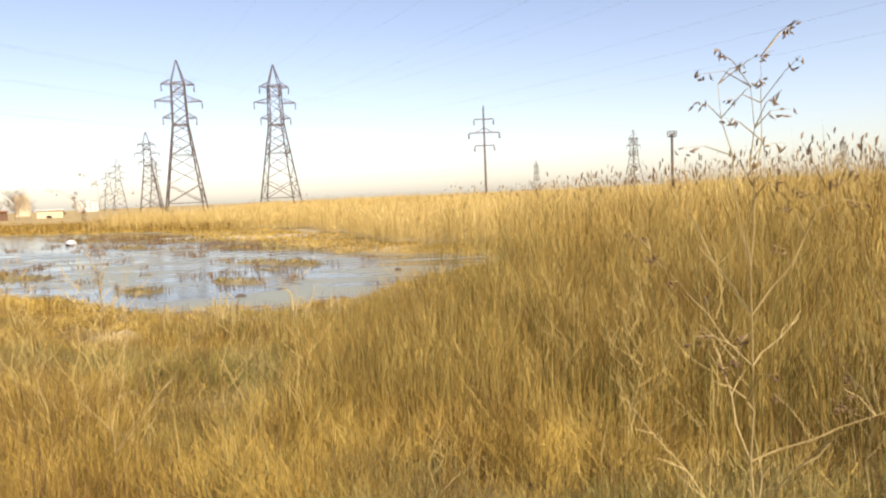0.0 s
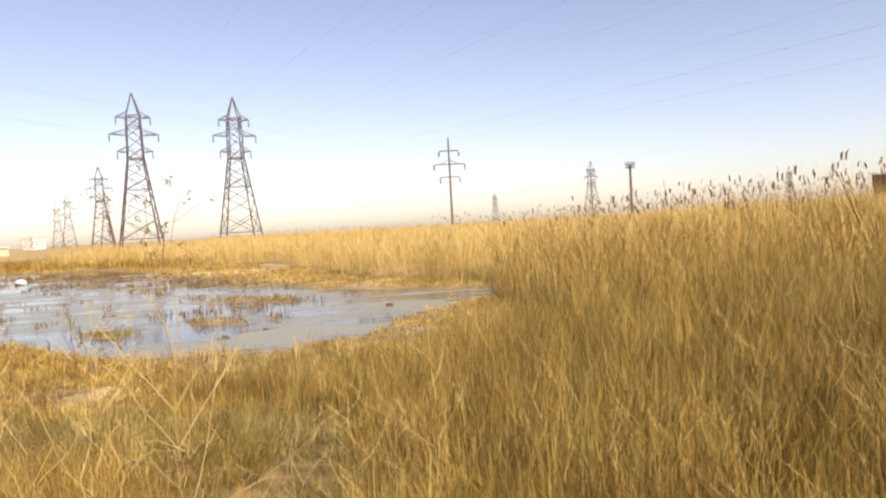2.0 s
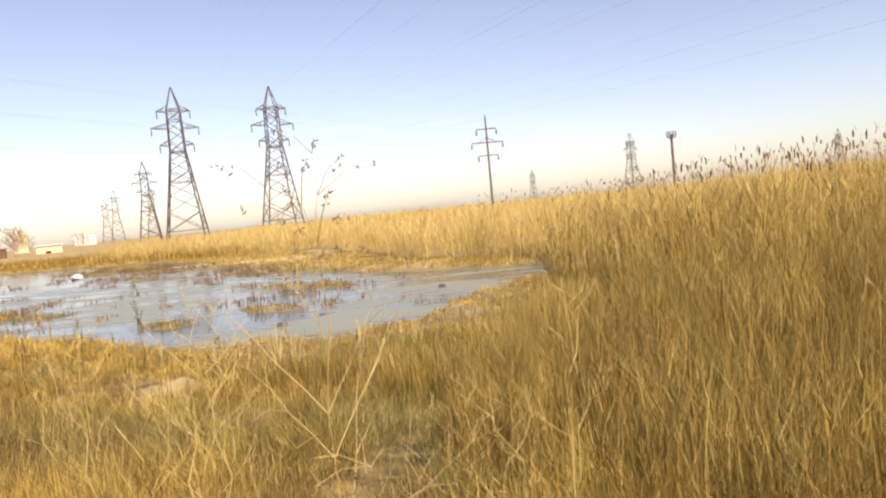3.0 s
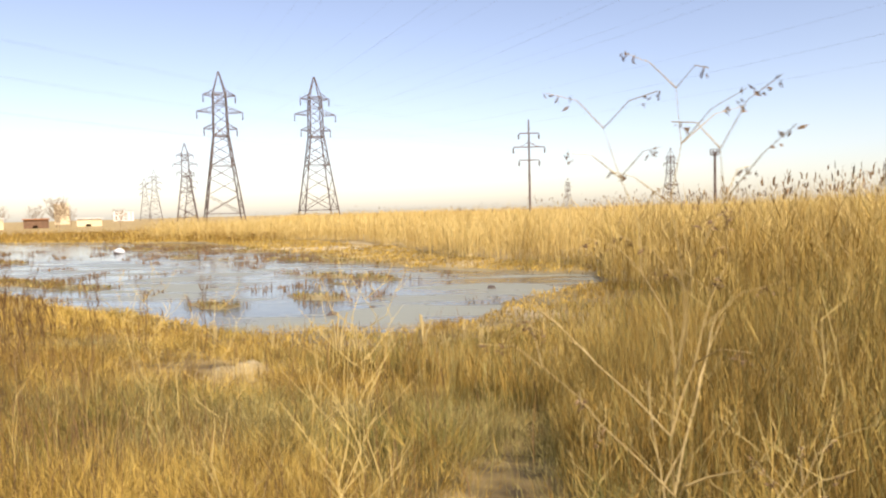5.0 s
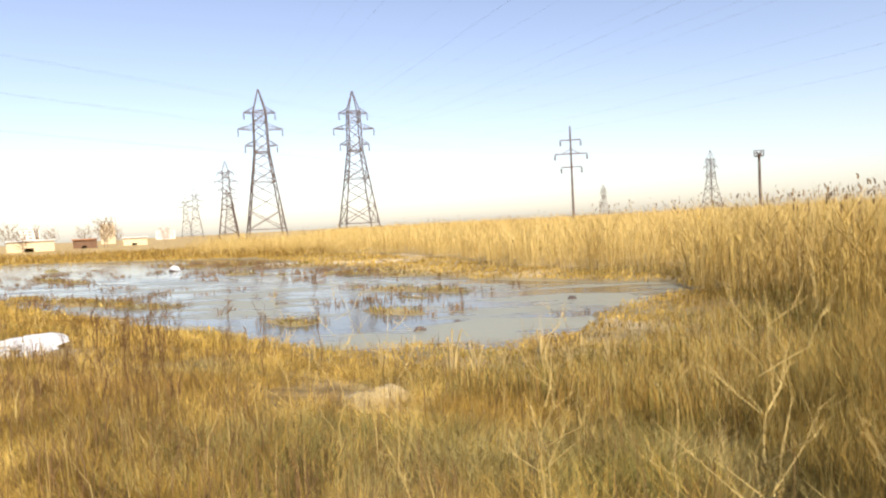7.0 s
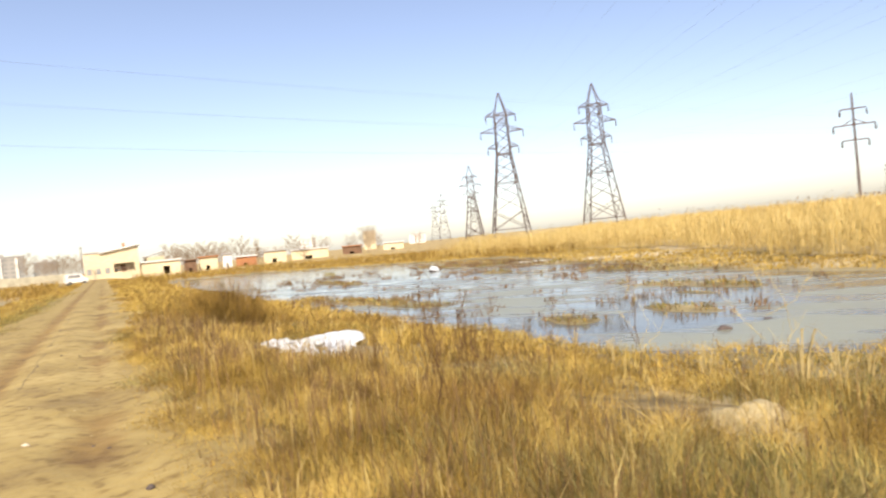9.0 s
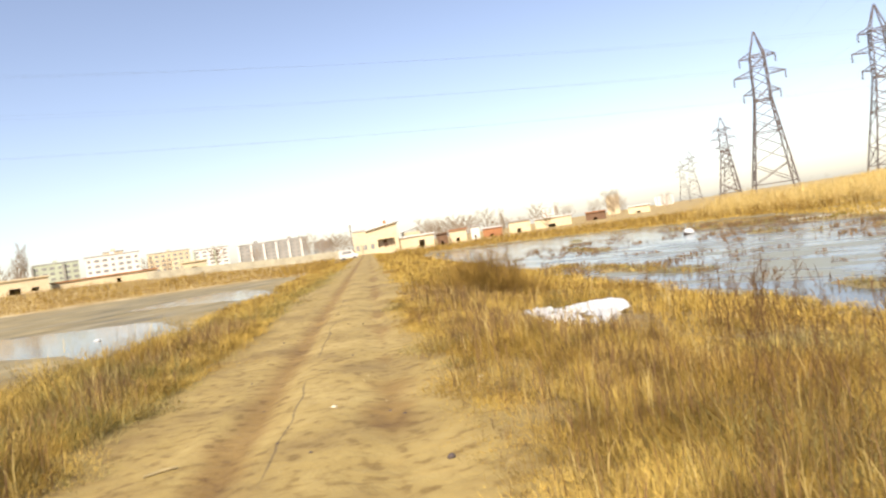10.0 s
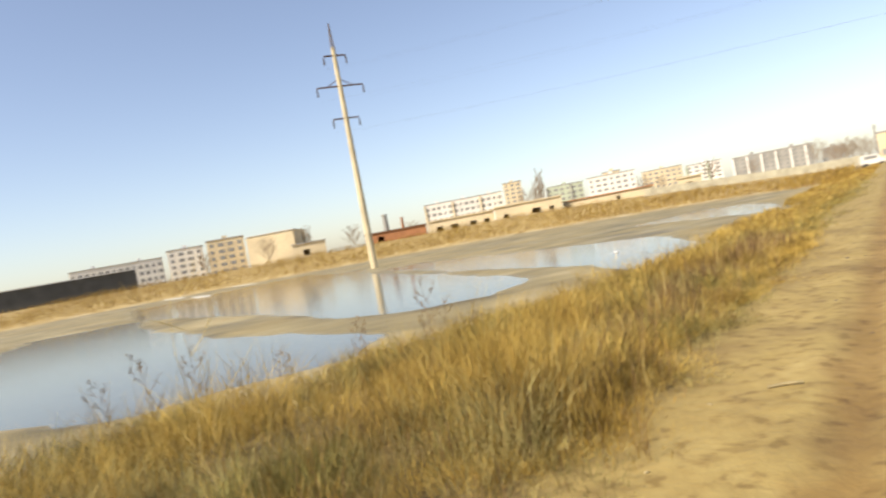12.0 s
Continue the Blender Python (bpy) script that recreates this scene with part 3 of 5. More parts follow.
# tall thin grass that hides the pond's end from the start of the walk
x, y = rng.uniform(-3.6, 2.2, 29000), rng.uniform(6.8, 12.0, 29000)
top_z = np.interp(x, (-3.6, -3.0, -2.4, -1.6, 0.6, 2.2), (0.6, 1.4, 1.75, 2.0, 2.2, 2.4)) * (1 + 0.2 * bumps(x, y, 0.9, 74)) * np.interp(y, (6.8, 8.5), (0.6, 1))
k = rng.random(len(x)) < np.clip(0.5 + 0.4 * bumps(x, y, 0.8, 73) + 0.06 * (x + 1), 0.05, 0.8)
x, y, top_z = x[k], y[k], top_z[k]
s, o = so(x, y)
which = rng.random(len(s))
for mat, low_end, high_end, label in ((reed, 0.0, 0.4, "tall golden grass at the near end of the reeds"), (rust, 0.4, 0.75, "tall rust brown grass at the near end of the reeds"), (olive, 0.75, 1.0, "tall grey olive grass at the near end of the reeds")):
    k = (which >= low_end) & (which < high_end)
    n = k.sum()
    sow("tall_grass", s[k], o[k], top_z[k] * (0.45 + 0.6 * rng.random(n)), rng.uniform(0.002, 0.004, n), rng.uniform(0.03, 0.3, n), mat, label)
    i = np.repeat(np.flatnonzero(k), 4)
    m = len(i)
    f = rng.uniform(0.1, 0.9, m)
    tagged(hairs("tall_grass_leaves", x[i] + rng.normal(0, 0.05, m), y[i] + rng.normal(0, 0.05, m), height(s[i], o[i]) + f * top_z[i] * 0.8, top_z[i] * rng.uniform(0.08, 0.22, m), rng.uniform(0.002, 0.005, m),
                 rng.uniform(0.1, 0.9, m), mat, rng.uniform(0, 2 * np.pi, m)), "fine leaves of " + label, "grass", kind="stuff")

# short growth on the mud round the pond and on its islets
s, o = scatter(380000, 5, 100, 7, 42)
z = height(s, o)
dp = signed(s, o, POND)
d = np.hypot(s, o)
k = (z > WATER + 0.015) & (dp < 7) & (dp > -30) & (signed(s, o, REEDS) > -0.5) & (rng.random(len(s)) < np.minimum(1, (16 / d) ** 1.2))
s, o, d = s[k], o[k], d[k]
n = len(s)
wet_foot = (dp[k] < -0.4) & (rng.random(n) < 0.75)
for pick, mat, label in ((~wet_foot, straw, "short yellow marsh grass on the mud of the shore"), (wet_foot, olive, "short dark marsh grass on islets in the pond")):
    m = pick.sum()
    sow("marsh_grass", s[pick], o[pick], rng.uniform(0.04, 0.16, m) * (1 + 0.015 * d[pick]), rng.uniform(0.006, 0.014, m) * (1 + d[pick] / 16), rng.uniform(0.1, 0.8, m), mat, label, sink=0.01)
s, o = scatter(60000, 5, 60, 8, 32)
x, y = xy(s, o)
k = (signed(s, o, POND) < -0.2) & (bumps(x, y, 1.6, 81) + 0.6 * bumps(x, y, 0.5, 82) > 0.7) & (height(s, o) > WATER - 0.1) | (rng.random(len(s)) < 0.3) & (height(s, o) > WATER - 0.03) & (height(s, o) < WATER + 0.06) & (signed(s, o, POND) < -0.4)
s, o = s[k], o[k]
n = len(s)
x, y = xy(s, o)
tagged(blades("rush_stubs", x, y, height(s, o) - 0.02, rng.uniform(0.12, 0.34, n), rng.uniform(0.010, 0.03, n) * (1 + np.hypot(s, o) / 60), rng.uniform(0.0, 0.5, n), brown), "dark stubs of rushes standing in the shallow pond", "rushes", kind="stuff")

# far banks round the water
s, o = scatter(800000, -40, 330, -260, 110)
dp, df = signed(s, o, POND), signed(s, o, FLATS)
k = ((dp > 0.5) & (dp < 26) & (o > 5) & (s > 50)) | ((df > 0.5) & (df < 20) & (o < -5) & ((s > 60) | (o < -60)))
s, o = s[k], o[k]
x, y = xy(s, o)
tall = rng.uniform(0.35, 1.25, len(s)) * (1 + 0.5 * bumps(x, y, 9, 25)) * np.interp(np.hypot(s, o), (80, 160), (0.8, 1.15))
for mat, part_of, label in ((rust, 0.72, "rust brown grass and low scrub on the far shore"), (straw, 1.0, "yellow grass on the far shore")):
    k = rng.random(len(s)) < part_of
    sow("bank_grass", s[k], o[k], tall[k], rng.uniform(0.035, 0.08, k.sum()), rng.uniform(0.1, 0.6, k.sum()), mat, label)
    s, o, tall = s[~k], o[~k], tall[~k]

# reeds
s, o = scatter(1300000, -40, 110, 6, 120)
inside = signed(s, o, REEDS)
d = np.hypot(s + 3, o)
x, y = xy(s, o)
k = (inside + 0.9 * bumps(x, y, 2.2, 41) < 0) & (rng.random(len(s)) < np.minimum(1, (12.6 / d) ** 1.7 + np.where(inside > -3, 0.13, 0)))
s, o, d, x, y = s[k], o[k], d[k], x[k], y[k]
out = rng.random(len(s)) < np.interp(s, (-10, 6, 30), (0.09, 0.06, 0.02))
tall = np.where(out, rng.uniform(2.5, 2.92, len(s)), 1.2 + 1.5 * rng.random(len(s)) ** 0.8) * np.interp(s, (8, 22), (1.17, 1.03)) * (1 + 0.13 * bumps(x, y, 4, 42) + 0.05 * bumps(x, y, 1.2, 43)) * np.interp(inside[k], (-3, 0), (1, 0.86))
bend = np.where(rng.random(len(s)) < 0.35, rng.uniform(0.15, 0.6, len(s)), rng.uniform(0.02, 0.22, len(s)))
# the haze-paled colour takes over as the reeds get farther away
pale = rng.random(len(s)) < np.interp(d, (12, 34), (0.1, 0.95))
brownish = ~pale & (rng.random(len(s)) < 0.3)
for mat, pick, label in ((hazed_reed, pale, "golden fluffy reeds along the pond, paled with distance for haze"), (rust, brownish, "rust brown reeds among the golden ones"), (reed, ~pale & ~brownish, "tall golden reeds standing along the pond")):
    n = pick.sum()
    ps, po, px, py, pd, pt = s[pick], o[pick], x[pick], y[pick], d[pick], tall[pick]
    sow("reed_bed", ps, po, pt, rng.uniform(0.004, 0.008, n) * (1 + pd / 18), bend[pick], mat, label, "reeds")
    i = np.repeat(np.arange(n), 3)
    m = len(i)
    f = rng.uniform(0.15, 0.95, m)
    tagged(hairs("reed_leaves", px[i] + rng.normal(0, 0.12, m), py[i] + rng.normal(0, 0.12, m), height(ps[i], po[i]) + f * pt[i] * 0.8, pt[i] * rng.uniform(0.12, 0.3, m), rng.uniform(0.005, 0.011, m) * (1 + pd[i] / 16),
                 rng.uniform(0.1, 1.1, m), mat, rng.uniform(0, 2 * np.pi, m)), "dry leaves of the " + label, "reeds", kind="stuff")
k = out
hs, ho, ht = s[k], o[k], tall[k]
x, y = xy(hs, ho)
ob = blades("reed_plumes", x, y, height(hs, ho) + ht * 0.92, rng.uniform(0.1, 0.2, len(hs)), rng.uniform(0.018, 0.034, len(hs)) * (1 + d[k] / 50), rng.uniform(0.1, 0.6, len(hs)), plume)
tagged(ob, "dark feathery seed heads of the reeds", "reeds", kind="stuff")


# ---- pylons ----
def pylon(high, thick=0.175):
    """Lattice pylon with three pairs of arms; the arms run along x."""
    top = empty("lattice_pylon")
    waist, neck = 0.575 * high, 0.855 * high
    foot, body, crown = 0.125 * high, 0.047 * high, 0.04 * high

    def half(z):
        if z < waist:
            return foot + (body - foot) * z / waist
        if z < neck:
            return body + (crown - body) * (z - waist) / (neck - waist)
        return max(0.05, crown * (high - z) / (high - neck))
    corners = ((-1, -1), (1, -1), (1, 1), (-1, 1))
    for cx, cy in corners:
        bm = bmesh.new()
        levels = (0, waist, neck, high)
        for a, b in zip(levels, levels[1:]):
            beam(bm, (cx * half(a), cy * half(a), a), (cx * half(b), cy * half(b), b), thick * 1.25 if a < waist else thick)
        part("leg", bm, steel, top)
    bm = bmesh.new()
    z = 0.06 * high
    levels = [z]
    while z < neck:
        z += max(0.045 * high, half(z) * (1.05 if z < waist else 1.5))
        levels.append(min(z, neck))
    for k, (a, b) in enumerate(zip(levels, levels[1:])):
        for j in range(4):
            (ax, ay), (bx, by) = corners[j], corners[(j + 1) % 4]
            if k % 2:
                (ax, ay), (bx, by) = (bx, by), (ax, ay)
            beam(bm, (ax * half(a), ay * half(a), a), (bx * half(b), by * half(b), b), thick * 0.8)
            if k % 3 == 0:
                beam(bm, (ax * half(a), ay * half(a), a), (bx * half(a), by * half(a), a), thick * 0.85)
                beam(bm, (bx * half(a), by * half(a), a), (ax * half(b), ay * half(b), b), thick * 0.7)
    for z in (neck, waist):
        for j in range(4):
            (ax, ay), (bx, by) = corners[j], corners[(j + 1) % 4]
            beam(bm, (ax * half(z), ay * half(z), z), (bx * half(z), by * half(z), z), thick * 0.6)
    part("bracing", bm, steel, top)
    for level, reach in ((0.84, 0.105), (0.73, 0.15), (0.62, 0.108)):
        for side in (-1, 1):
            z, w = level * high, half(level * high)
            end = (side * reach * high, 0, z + 0.004 * high)
            bm = bmesh.new()
            for cy in (-1, 1):
                beam(bm, (side * w, cy * w, z), end, thick * 0.75)
                beam(bm, (side * w, cy * w, z + 0.035 * high), end, thick * 0.6)
            for q in (0.35, 0.65):
                p = Vector((side * w, -w, z)).lerp(Vector(end), q)
                r = Vector((side * w, w, z)).lerp(Vector(end), q)
                u = Vector((side * w, w, z + 0.035 * high)).lerp(Vector(end), q)
                beam(bm, p, r, thick * 0.45)
                beam(bm, r, u, thick * 0.45)
            arm = part("crossarm", bm, steel, top)
            bm = bmesh.new()
            x0 = side * reach * high * 0.97
            tube(bm, [(x0, 0, z), (x0, 0, z - 0.045 * high)], [0.09, 0.09], 6)
            for q in range(6):
                tube(bm, [(x0, 0, z - (0.01 + 0.006 * q) * high), (x0, 0, z - (0.012 + 0.006 * q) * high)], [0.16, 0.13], 6)
            part("insulator", bm, porcelain, arm, "string of dark insulator discs")
    return tagged(top, "grey steel lattice power pylon with three pairs of arms", "pylon", "power pylons")


LINE = math.degrees(math.atan2(-0.48, 0.877))      # the lines' bearing, clockwise from +y
first = pylon(31.5)
first.matrix_basis = pose(-63.7, 141.9, 0.2, 0, 0, -LINE)
second = copy_thing(first, pose(-42.3, 138.3, 0.6, 0, 0, -LINE))
second.scale = (0.9, 0.9, 0.9)
far_pylon = pylon(31.5, 0.22)
far_pylon.matrix_basis = pose(*polar(25.8, 230), 0.0, 0, 0, -LINE)
far_pylon.scale = (0.8, 0.8, 0.8)
hazy_pylon = pylon(31.5, 0.21)
hazy_pylon.matrix_basis = pose(*polar(28.35, 450), 0.0, 0, 0, -LINE)
for az, dist, size in ((25.75, 420, 0.96), (29.1, 520, 0.96), (-13.5, 330, 0.88), (-5.1, 700, 1.0), (-27.9, 560, 0.95)):
    far = copy_thing(hazy_pylon, pose(*polar(az, dist), 0.0, 0, 0, -LINE))
    far.scale = (size, size, size)


def ground_z(x, y):
    s, o = so(np.array([float(x)]), np.array([float(y)]))
    return float(height(s, o)[0])


# the two lines' cables
def cable(a, b, sag, radius=0.0032, label="thin sagging power cable between pylons"):
    bm = bmesh.new()
    a, b = Vector(a), Vector(b)
    pts = [a.lerp(b, k / 28) - Vector((0, 0, sag * 4 * (k / 28) * (1 - k / 28))) for k in range(29)]
    tube(bm, pts, [radius] * 29, 4)
    return tagged(part("power_cable", bm, wire_mat), label, "cable", "power cables")


way = Vector((0.48, -0.877, 0)).normalized()
arm_way = Vector((0.877, 0.48, 0)).normalized()
for base, high in ((Vector((-63.7, 141.9, 0.2)), 31.5), (Vector((-42.3, 138.3, 0.6)), 28.35)):
    for level, reach in ((0.84, 0.102), (0.73, 0.145), (0.62, 0.105)):
        for side in (-1, 1):
            p = base + arm_way * side * reach * high + Vector((0, 0, (level - 0.045) * high))
            cable(p, p + way * 290, 9.0)
            cable(p, p - way * 150, 3.0)
    p = base + Vector((0, 0, high))
    cable(p, p + way * 290, 7.0, 0.0035)


# ---- concrete poles with three crossarms ----
def line_pole(high, spans, levels, radius, peak, post_mat):
    top = empty("utility_pole")
    bm = bmesh.new()
    n = 10
    tube(bm, [(0, 0, (high - peak) * k / n) for k in range(n + 1)], [radius * (1 - 0.42 * k / n) for k in range(n + 1)], 12)
    part("post", bm, post_mat, top)
    bm = bmesh.new()
    r = radius * 0.58
    z0, z1 = high - peak, high
    for j in range(4):
        a = math.pi / 4 + j * math.pi / 2
        c, d = math.cos(a), math.sin(a)
        beam(bm, (r * c, r * d, z0 - 0.3), (0.05 * c, 0.05 * d, z1), 0.07)
    for k in range(5):
        f, g = k / 5, (k + 1) / 5
        for j in range(4):
            a, b = math.pi / 4 + j * math.pi / 2, math.pi / 4 + (j + 1) * math.pi / 2
            ra, rb = r * (1 - f) + 0.05 * f, r * (1 - g) + 0.05 * g
            beam(bm, (ra * math.cos(a), ra * math.sin(a), z0 + peak * f), (rb * math.cos(b), rb * math.sin(b), z0 + peak * g), 0.05)
    part("lattice_top", bm, steel, top, "steel lattice peak")
    for span, z in zip(spans, levels):
        arm_bm = bmesh.new()
        w = span / 2
        beam(arm_bm, (-w, -0.12, z), (w, -0.12, z), 0.13)
        beam(arm_bm, (-w, 0.12, z), (w, 0.12, z), 0.13)
        if span > max(spans) * 0.8:
            for side in (-1, 1):
                beam(arm_bm, (0, 0, z + span * 0.16), (side * w * 0.55, 0, z + 0.05), 0.1)
        arm = part("crossarm", arm_bm, rusty, top, "brown steel crossarm")
        for side in (-1, 1):
            bm = bmesh.new()
            x0 = side * w * 0.97
            tube(bm, [(x0, 0, z), (x0 + side * 0.08, 0, z - 0.2 * max(spans) / 5)], [0.05, 0.05], 6)
            for q in range(5):
                zz = z - (0.22 + 0.17 * q) * max(spans) / 5.5
                tube(bm, [(x0 + side * 0.1, 0, zz), (x0 + side * 0.1, 0, zz - 0.1)], [0.15, 0.11], 8)
            tube(bm, [(x0 + side * 0.1, 0, z - 0.2), (x0 + side * 0.1, 0, z - 1.1 * max(spans) / 5.5)], [0.04, 0.04], 6)
            part("insulator", bm, porcelain, arm, "dark hanging insulator string")
    return tagged(top, "tall tapered concrete power pole with three crossarms", "pole", "power poles")


rusty = plain("rusty_steel", (0.13, 0.075, 0.05), 0.75, 0.2, 0.3, 1.0)
pole = line_pole(33.2, (2.9, 6.2, 3.4), (28.9, 24.8, 20.5), 0.5, 3.2, concrete)
pole.matrix_basis = pose(-97.8, -3.8, -1.15, 0, 0, 108)
line_end = line_pole(16.1, (3.0, 4.8, 3.0), (14.0, 11.9, 9.9), 0.21, 1.3, steel)
line_end.matrix_basis = pose(-0.7, 109.9, -0.95, 0, 0, 8)
tagged(line_end, "slender dark power pole rising behind the reeds")
for (w, z), (v, u) in zip(((1.4, 27), (3.0, 22.8), (1.6, 18.6)), ((1.4, 12.3), (2.2, 10.2), (1.4, 8.2))):
    for side in (-1, 1):
        a = Vector((-97.8, -3.8, z - 1.0)) + Vector((-0.31, 0.95, 0)) * side * w
        b = Vector((-0.7, 109.9, u)) + Vector((1, 0.1, 0)) * side * v
        cable(a, b, 2.0, 0.004, "thin power cable between concrete poles")

# mast with a platform behind the reeds
mx, my = polar(-17.1, 200)
mast = empty("lamp_mast", pose(mx, my, -0.6))
bm = bmesh.new()
tube(bm, [(0, 0, 0), (0, 0, 8), (0, 0, 16.2)], [0.42, 0.38, 0.33], 10)
part("post", bm, steel, mast)
bm = bmesh.new()
tube(bm, [(0, 0, 15.3), (0, 0, 15.5)], [1.1, 1.25], 12)
for j in range(8):
    a = j * math.pi / 4
    beam(bm, (1.2 * math.cos(a), 1.2 * math.sin(a), 15.4), (1.3 * math.cos(a), 1.3 * math.sin(a), 17), 0.12)
    b = a + math.pi / 4
    for z, r in ((16.9, 1.3), (16.2, 1.26)):
        beam(bm, (r * math.cos(a), r * math.sin(a), z), (r * math.cos(b), r * math.sin(b), z), 0.1)
part("platform", bm, steel, mast, "railed round platform")
tagged(mast, "steel mast with a railed round platform on top", "mast")


# ---- town on the far shore ----
cream = plain("cream_render", (0.62, 0.52, 0.34), 0.85, 0, 0.14, 0.15)
white_panel = plain("white_panel", (0.72, 0.7, 0.64), 0.8, 0, 0.1, 0.12)
grey_panel = plain("grey_panel", (0.30, 0.29, 0.26), 0.85, 0, 0.18, 0.15)
green_panel = plain("green_panel", (0.42, 0.47, 0.35), 0.85, 0, 0.14, 0.15)
brick_red = plain("red_brick", (0.36, 0.16, 0.07), 0.9, 0, 0.2, 0.5)
dark_wall = plain("dark_metal_wall", (0.07, 0.07, 0.065), 0.8, 0, 0.2, 0.3)
roofing = plain("grey_roofing", (0.33, 0.31, 0.29), 0.9, 0, 0.15, 0.4)
sheet = plain("pale_sheet_roof", (0.6, 0.6, 0.58), 0.6, 0.1, 0.1, 0.4)
# panes lightened to grey, with the haze over the far town in their colour
glass = plain("hazed_glass", (0.26, 0.26, 0.25), 0.25)
timber = plain("brown_timber", (0.16, 0.09, 0.05), 0.85, 0, 0.25, 0.8)


def unit_box(name, mat, x0, y0, z0, x1, y1, z1):
    bm = bmesh.new()
    box(bm, x0, y0, z0, x1, y1, z1)
    me = bpy.data.meshes.new(name)
    bm.to_mesh(me)
    bm.free()
    me.materials.append(mat)
    return me


PANE = unit_box("window", glass, -0.5, -0.5, -0.5, 0.5, 0.5, 0.5)


def flat_block(az0, az1, dist, top_z, storeys, mat, label, depth=12.0, bays=0, turn=0.0, strips=None, category="building", group="apartment blocks"):
    """A long panel block that faces the water: wall, parapet roof, every window a part."""
    (ax, ay), (bx, by) = polar(az0, dist), polar(az1, dist)
    cx, cy = (ax + bx) / 2, (ay + by) / 2
    wide = math.hypot(ax - bx, ay - by)
    base = ground_z(cx, cy) - 0.3
    high = top_z - base
    top = empty("apartment_block", pose(cx, cy, base, 0, 0, (az0 + az1) / 2 + turn))
    bm = bmesh.new()
    box(bm, -wide / 2, 0, 0, wide / 2, depth, high)
    part("wall", bm, mat, top)
    bm = bmesh.new()
    box(bm, -wide / 2 - 0.25, -0.25, high, wide / 2 + 0.25, depth + 0.25, high + 0.45)
    roof = part("roof", bm, roofing, top)
    for k in range(max(1, int(wide / 16))):
        bm = bmesh.new()
        x = -wide / 2 + (k + 0.5) * wide / max(1, int(wide / 16))
        box(bm, x - 1.1, depth * 0.4, high + 0.45, x + 1.1, depth * 0.4 + 2, high + 1.9)
        part("vent_house", bm, mat, roof)
    bays = bays or max(3, int(wide / 3.4))
    floor_high = (high - 1.2) / storeys
    for f in range(storeys):
        for k in range(bays):
            x = -wide / 2 + (k + 0.5) * wide / bays
            w = new("window", PANE)
            w.parent = top
            w.matrix_basis = Matrix.LocRotScale((x, -0.02, 1.9 + f * floor_high), None, (wide / bays * (0.62 if k % 3 else 0.4), 0.16, floor_high * 0.5))
    if strips:
        for k in range(0, bays + 1, strips[0]):
            x = -wide / 2 + k * wide / bays
            bm = bmesh.new()
            box(bm, x - 0.55, -0.9, 0.3, x + 0.55, -0.003, high - 0.4)
            part("balcony_column", bm, strips[1], top, "pale column of glazed balcony fronts")
    return tagged(top, label, category, group)


flat_block(60.3, 65.8, 420, 14.2, 5, grey_panel, "long grey five storey apartment block with pale balcony stacks", strips=(2, white_panel))
flat_block(58.3, 59.8, 440, 10.4, 4, grey_panel, "grey brown apartment block behind bare trees")
flat_block(66.6, 69.2, 430, 15.6, 5, white_panel, "pale five storey apartment block", strips=(3, green_panel))
flat_block(69.5, 72.6, 460, 18.2, 5, cream, "cream five storey apartment block with flat roof")
flat_block(73.1, 76.9, 400, 18.6, 5, white_panel, "bright white apartment block with a stepped top")
flat_block(74.2, 75.6, 410, 20.6, 6, cream, "cream stair tower of the white block", depth=8)
flat_block(77.3, 80.3, 430, 19.2, 5, green_panel, "pale green five storey apartment block", strips=(4, grey_panel))
flat_block(82.3, 83.8, 420, 26.3, 9, cream, "cream nine storey tower block", depth=16)
flat_block(84.0, 90.6, 430, 22.6, 5, white_panel, "long white panel block with rows of windows", strips=(5, cream))
flat_block(105.7, 108.6, 330, 19.2, 5, cream, "cream apartment block with dark window columns")
flat_block(108.9, 111.6, 345, 18.6, 5, white_panel, "pale apartment block with dark window columns")
flat_block(112.0, 118.5, 420, 19.5, 4, white_panel, "far white block with a shallow roof")
flat_block(39.2, 40.4, 600, 12.5, 5, white_panel, "hazy pale block on the horizon")
flat_block(30.0, 31.4, 640, 8.0, 3, white_panel, "hazy low white block on the horizon")


